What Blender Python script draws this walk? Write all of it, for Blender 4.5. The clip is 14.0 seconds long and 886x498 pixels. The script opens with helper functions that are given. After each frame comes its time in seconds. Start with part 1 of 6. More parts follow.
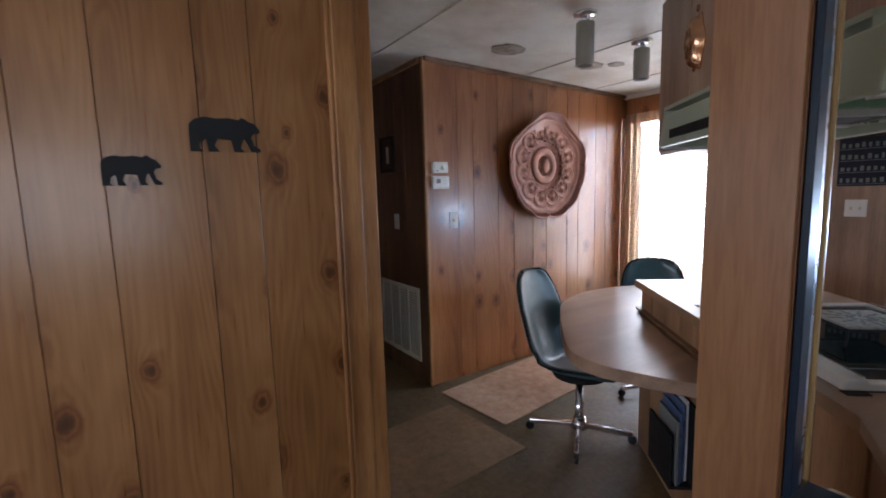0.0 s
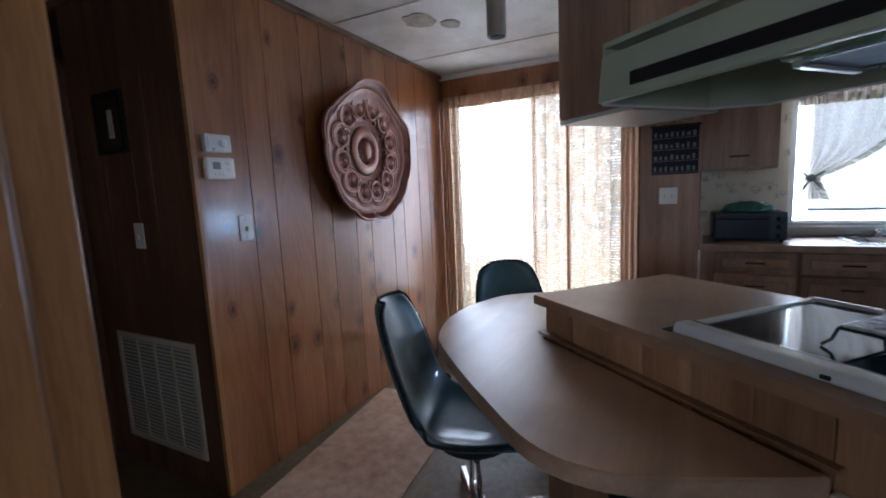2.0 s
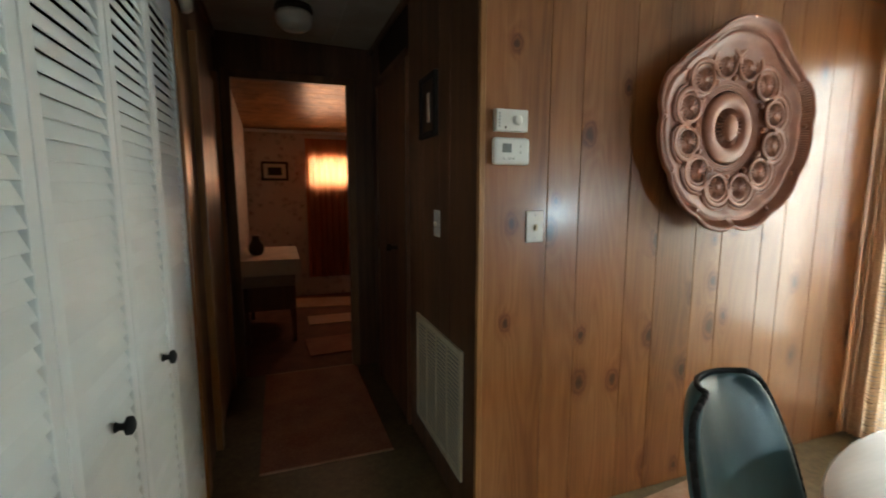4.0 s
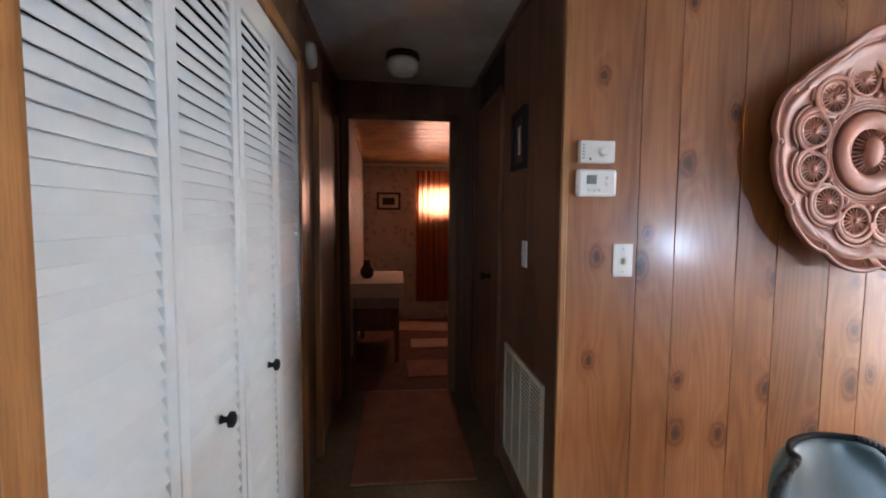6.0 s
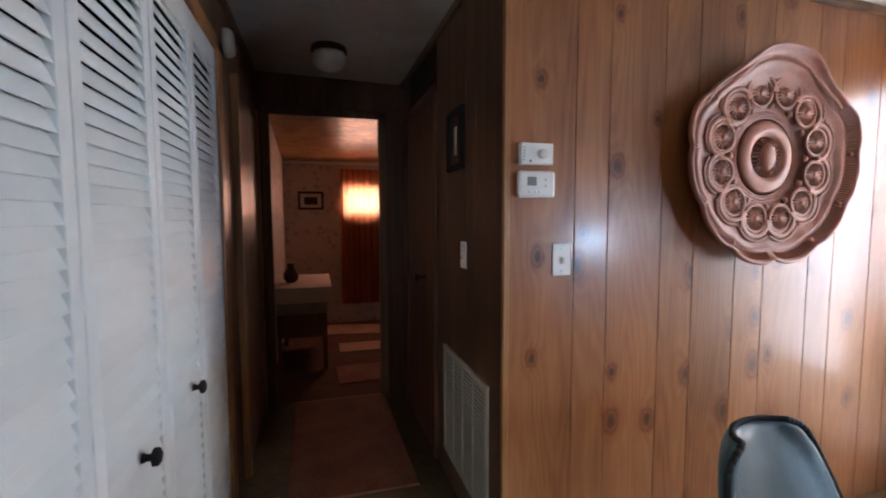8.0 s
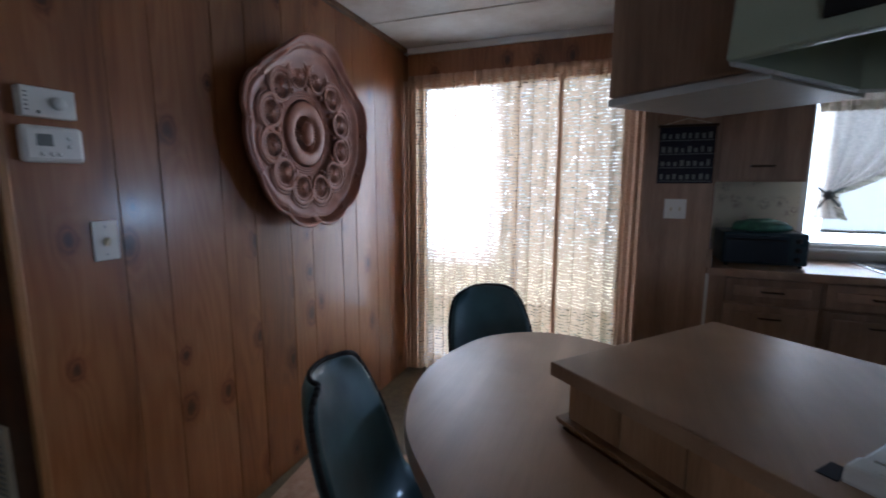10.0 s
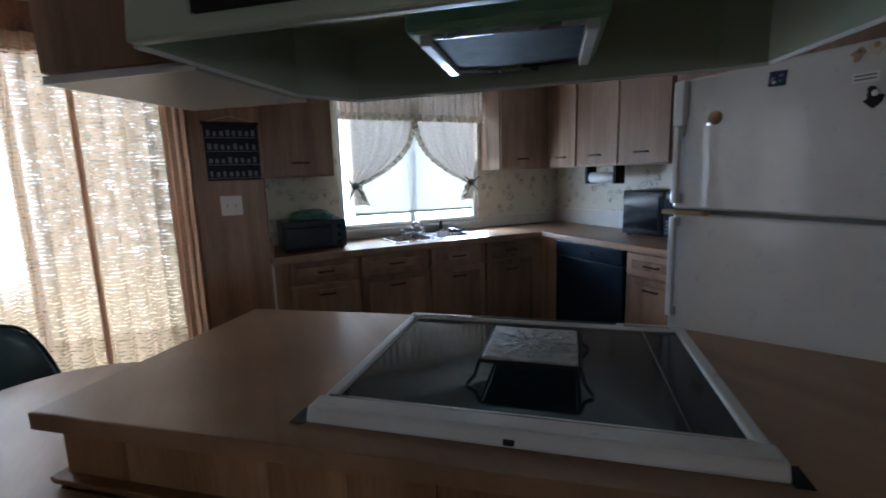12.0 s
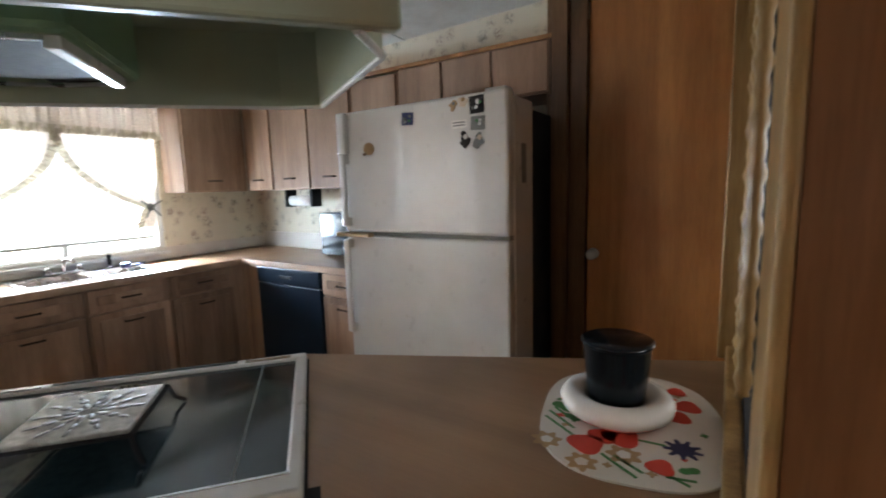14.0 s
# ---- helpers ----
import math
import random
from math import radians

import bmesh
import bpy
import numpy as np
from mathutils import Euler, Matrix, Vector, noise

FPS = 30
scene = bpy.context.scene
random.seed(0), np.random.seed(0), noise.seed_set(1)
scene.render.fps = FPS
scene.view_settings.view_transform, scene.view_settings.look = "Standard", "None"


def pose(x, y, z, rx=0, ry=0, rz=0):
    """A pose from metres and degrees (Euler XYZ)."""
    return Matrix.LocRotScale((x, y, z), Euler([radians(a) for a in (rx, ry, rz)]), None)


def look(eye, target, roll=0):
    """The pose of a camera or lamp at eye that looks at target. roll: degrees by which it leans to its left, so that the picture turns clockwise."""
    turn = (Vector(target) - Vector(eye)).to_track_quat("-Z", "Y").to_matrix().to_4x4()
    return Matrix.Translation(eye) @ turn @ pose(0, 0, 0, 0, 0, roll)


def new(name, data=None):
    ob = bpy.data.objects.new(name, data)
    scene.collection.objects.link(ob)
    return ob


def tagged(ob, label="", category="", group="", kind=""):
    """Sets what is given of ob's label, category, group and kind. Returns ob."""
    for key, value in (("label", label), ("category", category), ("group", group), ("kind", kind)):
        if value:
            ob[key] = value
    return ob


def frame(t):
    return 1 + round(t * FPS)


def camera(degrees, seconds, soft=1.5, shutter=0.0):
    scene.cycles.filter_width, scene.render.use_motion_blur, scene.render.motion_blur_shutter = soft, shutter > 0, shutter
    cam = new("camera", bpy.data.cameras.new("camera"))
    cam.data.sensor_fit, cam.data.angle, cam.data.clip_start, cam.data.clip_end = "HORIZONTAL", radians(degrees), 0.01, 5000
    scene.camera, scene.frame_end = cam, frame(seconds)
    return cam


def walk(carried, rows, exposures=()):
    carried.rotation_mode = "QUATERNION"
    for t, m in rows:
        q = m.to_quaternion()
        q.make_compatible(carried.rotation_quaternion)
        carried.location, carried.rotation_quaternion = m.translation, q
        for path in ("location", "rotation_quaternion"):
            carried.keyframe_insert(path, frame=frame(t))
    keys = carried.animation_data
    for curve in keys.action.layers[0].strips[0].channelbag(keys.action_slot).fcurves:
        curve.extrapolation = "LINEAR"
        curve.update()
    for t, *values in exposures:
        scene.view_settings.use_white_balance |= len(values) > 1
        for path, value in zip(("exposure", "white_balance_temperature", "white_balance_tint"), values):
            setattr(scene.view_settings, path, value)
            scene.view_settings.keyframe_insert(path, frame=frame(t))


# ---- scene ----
cam = camera(89.3, 14.0, 1.8, 0.25)
PATH = [
    (0, (0.007, 0.019, 1.432), (1.107, 1.671, 1.183), -1.6),
    (0.5, (0.098, 0.231, 1.416), (1.359, 1.765, 1.177), -1.3),
    (1, (0.181, 0.491, 1.405), (1.627, 1.852, 1.169), -1.5),
    (1.5, (0.255, 0.796, 1.398), (1.975, 1.784, 1.144), -4.5),
    (2, (0.477, 0.94, 1.373), (2.23, 1.863, 1.106), -2.6),
    (2.5, (0.686, 1.073, 1.356), (2.377, 2.101, 1.068), -1.5),
    (3, (0.849, 1.252, 1.376), (2.409, 2.466, 1.075), -2.4),
    (3.5, (0.916, 1.337, 1.39), (2.096, 2.921, 1.074), -2.1),
    (4, (1.017, 1.272, 1.372), (1.695, 3.135, 1.105), 0.1),
    (4.2, (1.081, 1.267, 1.375), (1.591, 3.184, 1.122), -0.5),
    (6.5, (1.116, 1.19, 1.383), (1.308, 3.177, 1.254), 0.5),
    (7, (1.099, 1.188, 1.38), (1.289, 3.176, 1.262), 0.6),
    (9.3, (1.01, 1.376, 1.422), (2.497, 2.685, 1.148), -0.7),
    (9.5, (1.018, 1.368, 1.411), (2.633, 2.514, 1.129), -0.6),
    (10, (1.045, 1.3, 1.409), (2.884, 2.027, 1.111), 0.1),
    (10.5, (1.194, 1.248, 1.403), (3.14, 1.589, 1.093), 0.7),
    (11, (1.22, 1.164, 1.396), (3.193, 1.122, 1.071), -0.0),
    (11.5, (1.141, 1.09, 1.382), (3.043, 0.56, 1.062), -0.9),
    (12, (1.063, 1.048, 1.387), (2.839, 0.186, 1.067), -1.7),
    (12.5, (1.017, 0.973, 1.393), (2.68, -0.093, 1.078), -1.6),
    (13, (0.95, 0.884, 1.401), (2.468, -0.385, 1.105), -1.8),
    (13.5, (0.901, 0.811, 1.406), (2.269, -0.622, 1.13), -2.0),
    (14, (0.849, 0.748, 1.407), (1.919, -0.92, 1.138), -1.7),
]
EXPOSURES = [(0, 0.67, 5450, 13), (0.5, 0.28, 5300, 12), (1.0, 0.25, 5200, 10), (1.5, 0.15, 4900, 10), (2.0, 0.0, 5000, 10), (3.0, -0.5, 5250, 10), (3.6, 0.05, 6000, -5), (4.2, 0.95, 6250, -5), (6.3, 1.4, 5600, 13), (7.2, 1.4, 5600, 13), (9.3, -0.15, 5150, 10), (10.5, -0.7, 5000, 10), (11.5, -0.65, 5200, 9), (12.0, -0.5, 5350, 8), (12.5, 0.25, 5550, 8), (13.2, 0.76, 5650, 8), (14, 0.95, 6250, 9)]
walk(cam, [(t, look(eye, target, roll)) for t, eye, target, roll in PATH], EXPOSURES)
from mathutils import geometry

# ---------- light ----------
world = bpy.data.worlds.new("sky")
scene.world = world
world.use_nodes = True
wn = world.node_tree
sky = wn.nodes.new("ShaderNodeTexSky")
sky.sky_type = "NISHITA"
sky.sun_disc = False
sky.sun_elevation = radians(36)
sky.sun_rotation = radians(75)
wn.links.new(sky.outputs[0], wn.nodes["Background"].inputs[0])
wn.nodes["Background"].inputs[1].default_value = 0.12

sun = new("sun", bpy.data.lights.new("sun", "SUN"))
sun.data.energy = 3.5
sun.data.angle = radians(0.6)
sun.data.color = (1.0, 0.95, 0.86)
sun.matrix_world = look((12, 0.4, 6.8), (4, -0.6, 0.9))


def window_light(name, x, y, z, w, h, towards, watts, tint):
    """The sky's light, in the opening of a window."""
    lamp = new(name, bpy.data.lights.new(name, "AREA"))
    lamp.data.shape, lamp.data.size, lamp.data.size_y = "RECTANGLE", w, h
    lamp.data.energy, lamp.data.color = watts, tint
    lamp.matrix_world = look((x, y, z), (x + towards[0], y + towards[1], z + towards[2]))
    return lamp


window_light("patio_daylight", 3.88, 2.30, 1.28, 0.60, 1.5, (-1, -0.35, 0.10), 7, (0.95, 0.97, 1.0))
window_light("kitchen_daylight", 4.46, -0.84, 1.06, 0.40, 0.22, (-1, 0, 0.06), 19, (0.66, 0.82, 1.0))
window_light("living_south_daylight", -0.9, -3.4, 1.45, 2.2, 1.2, (0.1, 1, 0.35), 18, (1.0, 0.97, 0.94))
window_light("living_west_daylight", -3.4, 0.2, 1.45, 1.7, 1.1, (1, 0.05, 0.40), 30, (1.0, 0.97, 0.94))
window_light("bedroom_daylight", 1.62, 7.04, 1.6, 0.5, 0.35, (-0.2, -1, -0.1), 2.2, (1.0, 0.55, 0.36))

# ---------- materials ----------


def mat(name):
    m = bpy.data.materials.new(name)
    m.use_nodes = True
    t = m.node_tree
    return m, t, t.nodes["Principled BSDF"]


def node(t, kind, **kw):
    n = t.nodes.new(kind)
    for k, v in kw.items():
        n.inputs[k].default_value = v
    return n


def ramp(t, src, stops):
    r = t.nodes.new("ShaderNodeValToRGB")
    while len(r.color_ramp.elements) < len(stops):
        r.color_ramp.elements.new(0.5)
    for e, (p, c) in zip(r.color_ramp.elements, stops):
        e.position, e.color = p, (*c, 1)
    t.links.new(src, r.inputs[0])
    return r.outputs[0]


def mixc(t, fac, a, b, how="MIX"):
    n = t.nodes.new("ShaderNodeMix")
    n.data_type, n.blend_type = "RGBA", how
    for sock, v in ((n.inputs[0], fac), (n.inputs[6], a), (n.inputs[7], b)):
        if isinstance(v, (int, float)):
            sock.default_value = v
        elif isinstance(v, tuple):
            sock.default_value = (*v, 1)
        else:
            t.links.new(v, sock)
    return n.outputs[2]


def place(t, scale, shift=9.0):
    """World position, moved by a random amount for each object, then scaled."""
    g = t.nodes.new("ShaderNodeNewGeometry")
    o = t.nodes.new("ShaderNodeObjectInfo")
    k = node(t, "ShaderNodeVectorMath")
    k.operation = "SCALE"
    k.inputs[0].default_value = (shift, shift * 0.7, shift * 1.3)
    t.links.new(o.outputs["Random"], k.inputs["Scale"])
    a = t.nodes.new("ShaderNodeVectorMath")
    t.links.new(g.outputs["Position"], a.inputs[0])
    t.links.new(k.outputs[0], a.inputs[1])
    m = t.nodes.new("ShaderNodeVectorMath")
    m.operation = "MULTIPLY"
    m.inputs[1].default_value = scale
    t.links.new(a.outputs[0], m.inputs[0])
    return m.outputs[0]


def noisy(t, vec, scale=1.0, detail=4.0, rough=0.55, distort=0.0):
    n = node(t, "ShaderNodeTexNoise", Scale=scale, Detail=detail, Roughness=rough, Distortion=distort)
    t.links.new(vec, n.inputs["Vector"])
    return n.outputs["Fac"]


def bump(t, b, h, strength=0.2, dist=0.002):
    n = node(t, "ShaderNodeBump", Strength=strength, Distance=dist)
    t.links.new(h, n.inputs["Height"])
    t.links.new(n.outputs[0], b.inputs["Normal"])


def wood(name, dark, mid, light, axis="z", rough=0.35, fine=1.0, shift=9.0, coat=0.0):
    """Grain that runs along one axis, with pores and broad bands."""
    m, t, b = mat(name)
    long_, wide = 1.1, 16.0 * fine
    sc = {"z": (wide, wide, long_), "x": (long_, wide, wide), "y": (wide, long_, wide)}[axis]
    v = place(t, sc, shift)
    broad = noisy(t, v, 0.35, 3, 0.5, 1.2)
    grain = noisy(t, v, 2.6, 6, 0.65, 0.4)
    pore = noisy(t, v, 11.0, 3, 0.6)
    c = ramp(t, grain, [(0.3, dark), (0.5, mid), (0.72, light)])
    c = mixc(t, 0.62, c, ramp(t, broad, [(0.34, tuple(q * 0.8 for q in dark)), (0.52, mid), (0.68, tuple(q * 1.08 for q in light))]))
    c = mixc(t, 0.25, c, ramp(t, pore, [(0.42, tuple(p / q for p, q in zip(dark, light))), (0.55, (1, 1, 1))]), "MULTIPLY")
    blotch = noisy(t, place(t, (1, 1, 0.6), shift * 0.1), 2.6, 3, 0.5)
    c = mixc(t, 1.0, c, ramp(t, blotch, [(0.3, (0.74, 0.70, 0.66)), (0.55, (1, 1, 1)), (0.7, (1.1, 1.1, 1.08))]), "MULTIPLY")
    o = t.nodes.new("ShaderNodeObjectInfo")
    c = mixc(t, 1.0, c, ramp(t, o.outputs["Random"], [(0.0, (0.80, 0.78, 0.76)), (0.5, (1.0, 0.98, 0.95)), (1.0, (1.16, 1.12, 1.08))]), "MULTIPLY")
    t.links.new(c, b.inputs["Base Color"])
    rr = node(t, "ShaderNodeMapRange")
    rr.inputs[3].default_value, rr.inputs[4].default_value = rough - 0.06, rough + 0.1
    t.links.new(grain, rr.inputs[0])
    t.links.new(rr.outputs[0], b.inputs["Roughness"])
    b.inputs["Coat Weight"].default_value = coat
    b.inputs["Coat Roughness"].default_value = 0.1
    bump(t, b, grain, 0.12, 0.0015)
    return m


def knotty(name, dark, mid, light, rough=0.33, coat=0.3, density=0.6):
    """Printed pine panelling: flat-sawn grain that bends round oval knots, even in tone from board to board."""
    m, t, b = mat(name)

    def calc(op, a, c, d=None):
        n = node(t, "ShaderNodeMath")
        n.operation = op
        for sock, v in zip(n.inputs, (a, c, d)):
            if isinstance(v, (int, float)):
                sock.default_value = v
            elif v is not None:
                t.links.new(v, sock)
        return n.outputs[0]

    flat = t.nodes.new("ShaderNodeSeparateXYZ")
    t.links.new(place(t, (1, 1, 1), 7.0), flat.inputs[0])
    across = calc("ADD", flat.outputs[0], flat.outputs[1])
    uv = t.nodes.new("ShaderNodeCombineXYZ")
    t.links.new(calc("MULTIPLY", across, 4.4), uv.inputs[0])
    t.links.new(calc("MULTIPLY", flat.outputs[2], 2.9), uv.inputs[1])
    kv = node(t, "ShaderNodeTexVoronoi", Scale=1.0)
    kv.voronoi_dimensions = "2D"
    t.links.new(uv.outputs[0], kv.inputs["Vector"])
    pick = t.nodes.new("ShaderNodeSeparateColor")
    t.links.new(kv.outputs["Color"], pick.inputs[0])
    keep = calc("LESS_THAN", pick.outputs[0], density)
    size = calc("MULTIPLY_ADD", pick.outputs[1], 1.1, 0.5)
    wob = calc("MULTIPLY_ADD", noisy(t, uv.outputs[0], 9, 3), 0.10, -0.05)
    dist = calc("DIVIDE", calc("ADD", kv.outputs["Distance"], wob), size)
    near = calc("MULTIPLY", calc("POWER", 2.718, calc("MULTIPLY", calc("MULTIPLY", dist, dist), -26.0)), keep)
    long_uv = t.nodes.new("ShaderNodeCombineXYZ")
    t.links.new(calc("MULTIPLY", across, 5.0), long_uv.inputs[0])
    t.links.new(calc("MULTIPLY", flat.outputs[2], 0.55), long_uv.inputs[1])
    field = calc("ADD", noisy(t, long_uv.outputs[0], 1.0, 1.5, 0.4), calc("MULTIPLY", near, 0.10))
    lines = calc("SINE", calc("MULTIPLY", field, 120.0), 0.0)
    fib_uv = t.nodes.new("ShaderNodeCombineXYZ")
    t.links.new(calc("MULTIPLY", across, 90.0), fib_uv.inputs[0])
    t.links.new(calc("MULTIPLY", flat.outputs[2], 3.0), fib_uv.inputs[1])
    fibre = noisy(t, fib_uv.outputs[0], 1.0, 4, 0.6)
    broad = noisy(t, long_uv.outputs[0], 0.8, 2, 0.5)
    tone = calc("ADD", calc("MULTIPLY", lines, 0.045), calc("ADD", calc("MULTIPLY", fibre, 0.35), calc("MULTIPLY", broad, 0.72)))
    c = ramp(t, tone, [(0.34, dark), (0.54, mid), (0.74, light)])
    ring = ramp(t, dist, [(0.02, (0.10, 0.055, 0.035)), (0.055, (0.30, 0.18, 0.12)), (0.085, (0.76, 0.63, 0.53)), (0.105, (0.45, 0.31, 0.23)), (0.15, (0.88, 0.82, 0.77)), (0.24, (1, 1, 1))])
    c = mixc(t, calc("MULTIPLY", keep, 0.85), c, ring, "MULTIPLY")
    o = t.nodes.new("ShaderNodeObjectInfo")
    c = mixc(t, 1.0, c, ramp(t, o.outputs["Random"], [(0.0, (0.92, 0.91, 0.90)), (1.0, (1.07, 1.06, 1.04))]), "MULTIPLY")
    stain = noisy(t, place(t, (1, 1, 0.5), 0.0), 2.2, 4, 0.6)
    c = mixc(t, 1.0, c, ramp(t, stain, [(0.32, (0.84, 0.82, 0.79)), (0.55, (1, 1, 1))]), "MULTIPLY")
    t.links.new(c, b.inputs["Base Color"])
    t.links.new(calc("MULTIPLY_ADD", fibre, 0.16, rough - 0.08), b.inputs["Roughness"])
    b.inputs["Coat Weight"].default_value = coat
    b.inputs["Coat Roughness"].default_value = 0.16
    bump(t, b, fibre, 0.10, 0.0012)
    return m


def plain(name, colour, rough=0.5, metal=0.0, vary=0.12, size=6.0, relief=0.0, relief_size=60.0, coat=0.0):
    m, t, b = mat(name)
    v = place(t, (1, 1, 1))
    n = noisy(t, v, size, 4, 0.6)
    lo = tuple(c * (1 - vary) for c in colour)
    hi = tuple(min(1.0, c * (1 + vary * 0.6)) for c in colour)
    t.links.new(ramp(t, n, [(0.3, lo), (0.7, hi)]), b.inputs["Base Color"])
    rr = node(t, "ShaderNodeMapRange")
    rr.inputs[3].default_value, rr.inputs[4].default_value = max(0.02, rough - 0.08), min(1, rough + 0.08)
    t.links.new(noisy(t, v, size * 3, 3), rr.inputs[0])
    t.links.new(rr.outputs[0], b.inputs["Roughness"])
    b.inputs["Metallic"].default_value = metal
    b.inputs["Coat Weight"].default_value = coat
    if relief:
        bump(t, b, noisy(t, v, relief_size, 4), relief, 0.002)
    return m


def floral(name, ground, spot_a, spot_b, rough=0.6):
    """Wallpaper with sprigs of leaves and flowers."""
    m, t, b = mat(name)
    v = place(t, (1, 1, 1), 0.0)
    vo = node(t, "ShaderNodeTexVoronoi", Scale=11.0)
    t.links.new(v, vo.inputs["Vector"])
    blot = ramp(t, vo.outputs["Distance"], [(0.2, (1, 1, 1)), (0.5, (0, 0, 0))])
    leaf = ramp(t, noisy(t, v, 34, 4, 0.7, 1.5), [(0.46, (0, 0, 0)), (0.56, (1, 1, 1))])
    fac = mixc(t, 1.0, blot, leaf, "MULTIPLY")
    hue = mixc(t, ramp(t, noisy(t, v, 7, 2), [(0.45, (0, 0, 0)), (0.55, (1, 1, 1))]), spot_a, spot_b)
    base = ramp(t, noisy(t, v, 3, 3), [(0.3, tuple(c * 0.9 for c in ground)), (0.7, ground)])
    n = t.nodes.new("ShaderNodeRGBToBW")
    t.links.new(fac, n.inputs[0])
    t.links.new(mixc(t, n.outputs[0], base, hue), b.inputs["Base Color"])
    b.inputs["Roughness"].default_value = rough
    return m


def cloth(name, colour, thin=0.25, through_light=0.5, bands=True, open_size=(42, 42, 85), gaps=0.0, dense=0.0):
    """Open-weave cloth: threads that scatter light and gaps between them."""
    m, t, b = mat(name)
    out = t.nodes["Material Output"]
    v = place(t, open_size, 0.0)
    weave = noisy(t, v, 1.0, 3, 0.6)
    v2 = place(t, (3, 3, 1.2), 0.0)
    broad = noisy(t, v2, 1.0, 3)
    d = node(t, "ShaderNodeBsdfDiffuse")
    tr = node(t, "ShaderNodeBsdfTranslucent")
    col = ramp(t, noisy(t, v, 1.7, 3), [(0.3, tuple(c * 0.72 for c in colour)), (0.7, colour)])
    t.links.new(col, d.inputs[0])
    t.links.new(col, tr.inputs[0])
    a = node(t, "ShaderNodeMixShader", Fac=through_light)
    t.links.new(d.outputs[0], a.inputs[1])
    t.links.new(tr.outputs[0], a.inputs[2])
    gap = t.nodes.new("ShaderNodeMath")
    gap.operation = "ADD"
    t.links.new(weave, gap.inputs[0])
    sc = node(t, "ShaderNodeMath")
    sc.operation = "MULTIPLY"
    sc.inputs[1].default_value = 0.14 if bands else 0.0
    t.links.new(broad, sc.inputs[0])
    t.links.new(sc.outputs[0], gap.inputs[1])
    lo = (0.67 if bands else 0.62) + dense
    # weft rows
    g = t.nodes.new("ShaderNodeNewGeometry")
    sep = t.nodes.new("ShaderNodeSeparateXYZ")
    t.links.new(g.outputs["Position"], sep.inputs[0])
    row = node(t, "ShaderNodeMath")
    row.operation = "MULTIPLY"
    row.inputs[1].default_value = 2 * math.pi / 0.021
    t.links.new(sep.outputs[2], row.inputs[0])
    wave = t.nodes.new("ShaderNodeMath")
    wave.operation = "SINE"
    t.links.new(row.outputs[0], wave.inputs[0])
    rows = node(t, "ShaderNodeMath")
    rows.operation = "MULTIPLY_ADD"
    rows.inputs[1].default_value = 0.13 if bands else 0.0
    t.links.new(wave.outputs[0], rows.inputs[0])
    t.links.new(gap.outputs[0], rows.inputs[2])
    holes = ramp(t, rows.outputs[0], [(lo, (thin * 0.25,) * 3), (lo + 0.05, (min(1.0, gaps),) * 3)])
    bw = t.nodes.new("ShaderNodeRGBToBW")
    t.links.new(holes, bw.inputs[0])
    tp = node(t, "ShaderNodeBsdfTransparent")
    mx = t.nodes.new("ShaderNodeMixShader")
    t.links.new(bw.outputs[0], mx.inputs[0])
    t.links.new(a.outputs[0], mx.inputs[1])
    t.links.new(tp.outputs[0], mx.inputs[2])
    t.links.new(mx.outputs[0], out.inputs[0])
    return m


def speckled(name, a, b_, c_, scale=40.0, rough=0.7, stretch=(1, 1, 1), relief=0.3):
    m, t, b = mat(name)
    v = place(t, stretch, 3.0)
    n1 = noisy(t, v, scale, 5, 0.7)
    n2 = noisy(t, v, scale * 0.08, 4, 0.6)
    c = ramp(t, n1, [(0.32, a), (0.5, b_), (0.68, c_)])
    c = mixc(t, 0.45, c, ramp(t, n2, [(0.35, a), (0.65, c_)]))
    t.links.new(c, b.inputs["Base Color"])
    b.inputs["Roughness"].default_value = rough
    bump(t, b, n1, relief, 0.003)
    return m


def glassy(name, colour=(0.02, 0.03, 0.035), rough=0.04, gloss=0.5):
    m, t, b = mat(name)
    v = place(t, (1, 1, 1), 0.0)
    b.inputs["Base Color"].default_value = (*colour, 1)
    t.links.new(ramp(t, noisy(t, v, 5, 4), [(0.35, (rough,) * 3), (0.75, (rough + 0.16,) * 3)]), b.inputs["Roughness"])
    b.inputs["IOR"].default_value = 1.5
    b.inputs["Specular IOR Level"].default_value = gloss
    return m


PANEL = knotty("pine_panel", (0.175, 0.063, 0.019), (0.285, 0.112, 0.036), (0.37, 0.160, 0.058), 0.33, 0.35, 0.5)
PASSWOOD = wood("pass_wall_panel", (0.19, 0.085, 0.034), (0.29, 0.14, 0.06), (0.36, 0.19, 0.09), rough=0.33, coat=0.3)
PANEL_BEAR = knotty("honey_pine_panel", (0.185, 0.077, 0.022), (0.30, 0.140, 0.046), (0.39, 0.20, 0.074), 0.3, 0.25, 0.6)
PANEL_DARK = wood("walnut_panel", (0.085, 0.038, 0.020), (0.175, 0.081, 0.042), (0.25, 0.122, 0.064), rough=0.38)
CASING = wood("pine_casing", (0.22, 0.095, 0.03), (0.40, 0.19, 0.065), (0.52, 0.28, 0.11), rough=0.33)
TRIM_DARK = wood("stained_trim", (0.10, 0.05, 0.022), (0.19, 0.10, 0.045), (0.27, 0.15, 0.075), rough=0.4)
OAK = wood("cabinet_oak", (0.255, 0.158, 0.105), (0.36, 0.235, 0.158), (0.45, 0.31, 0.212), rough=0.42)
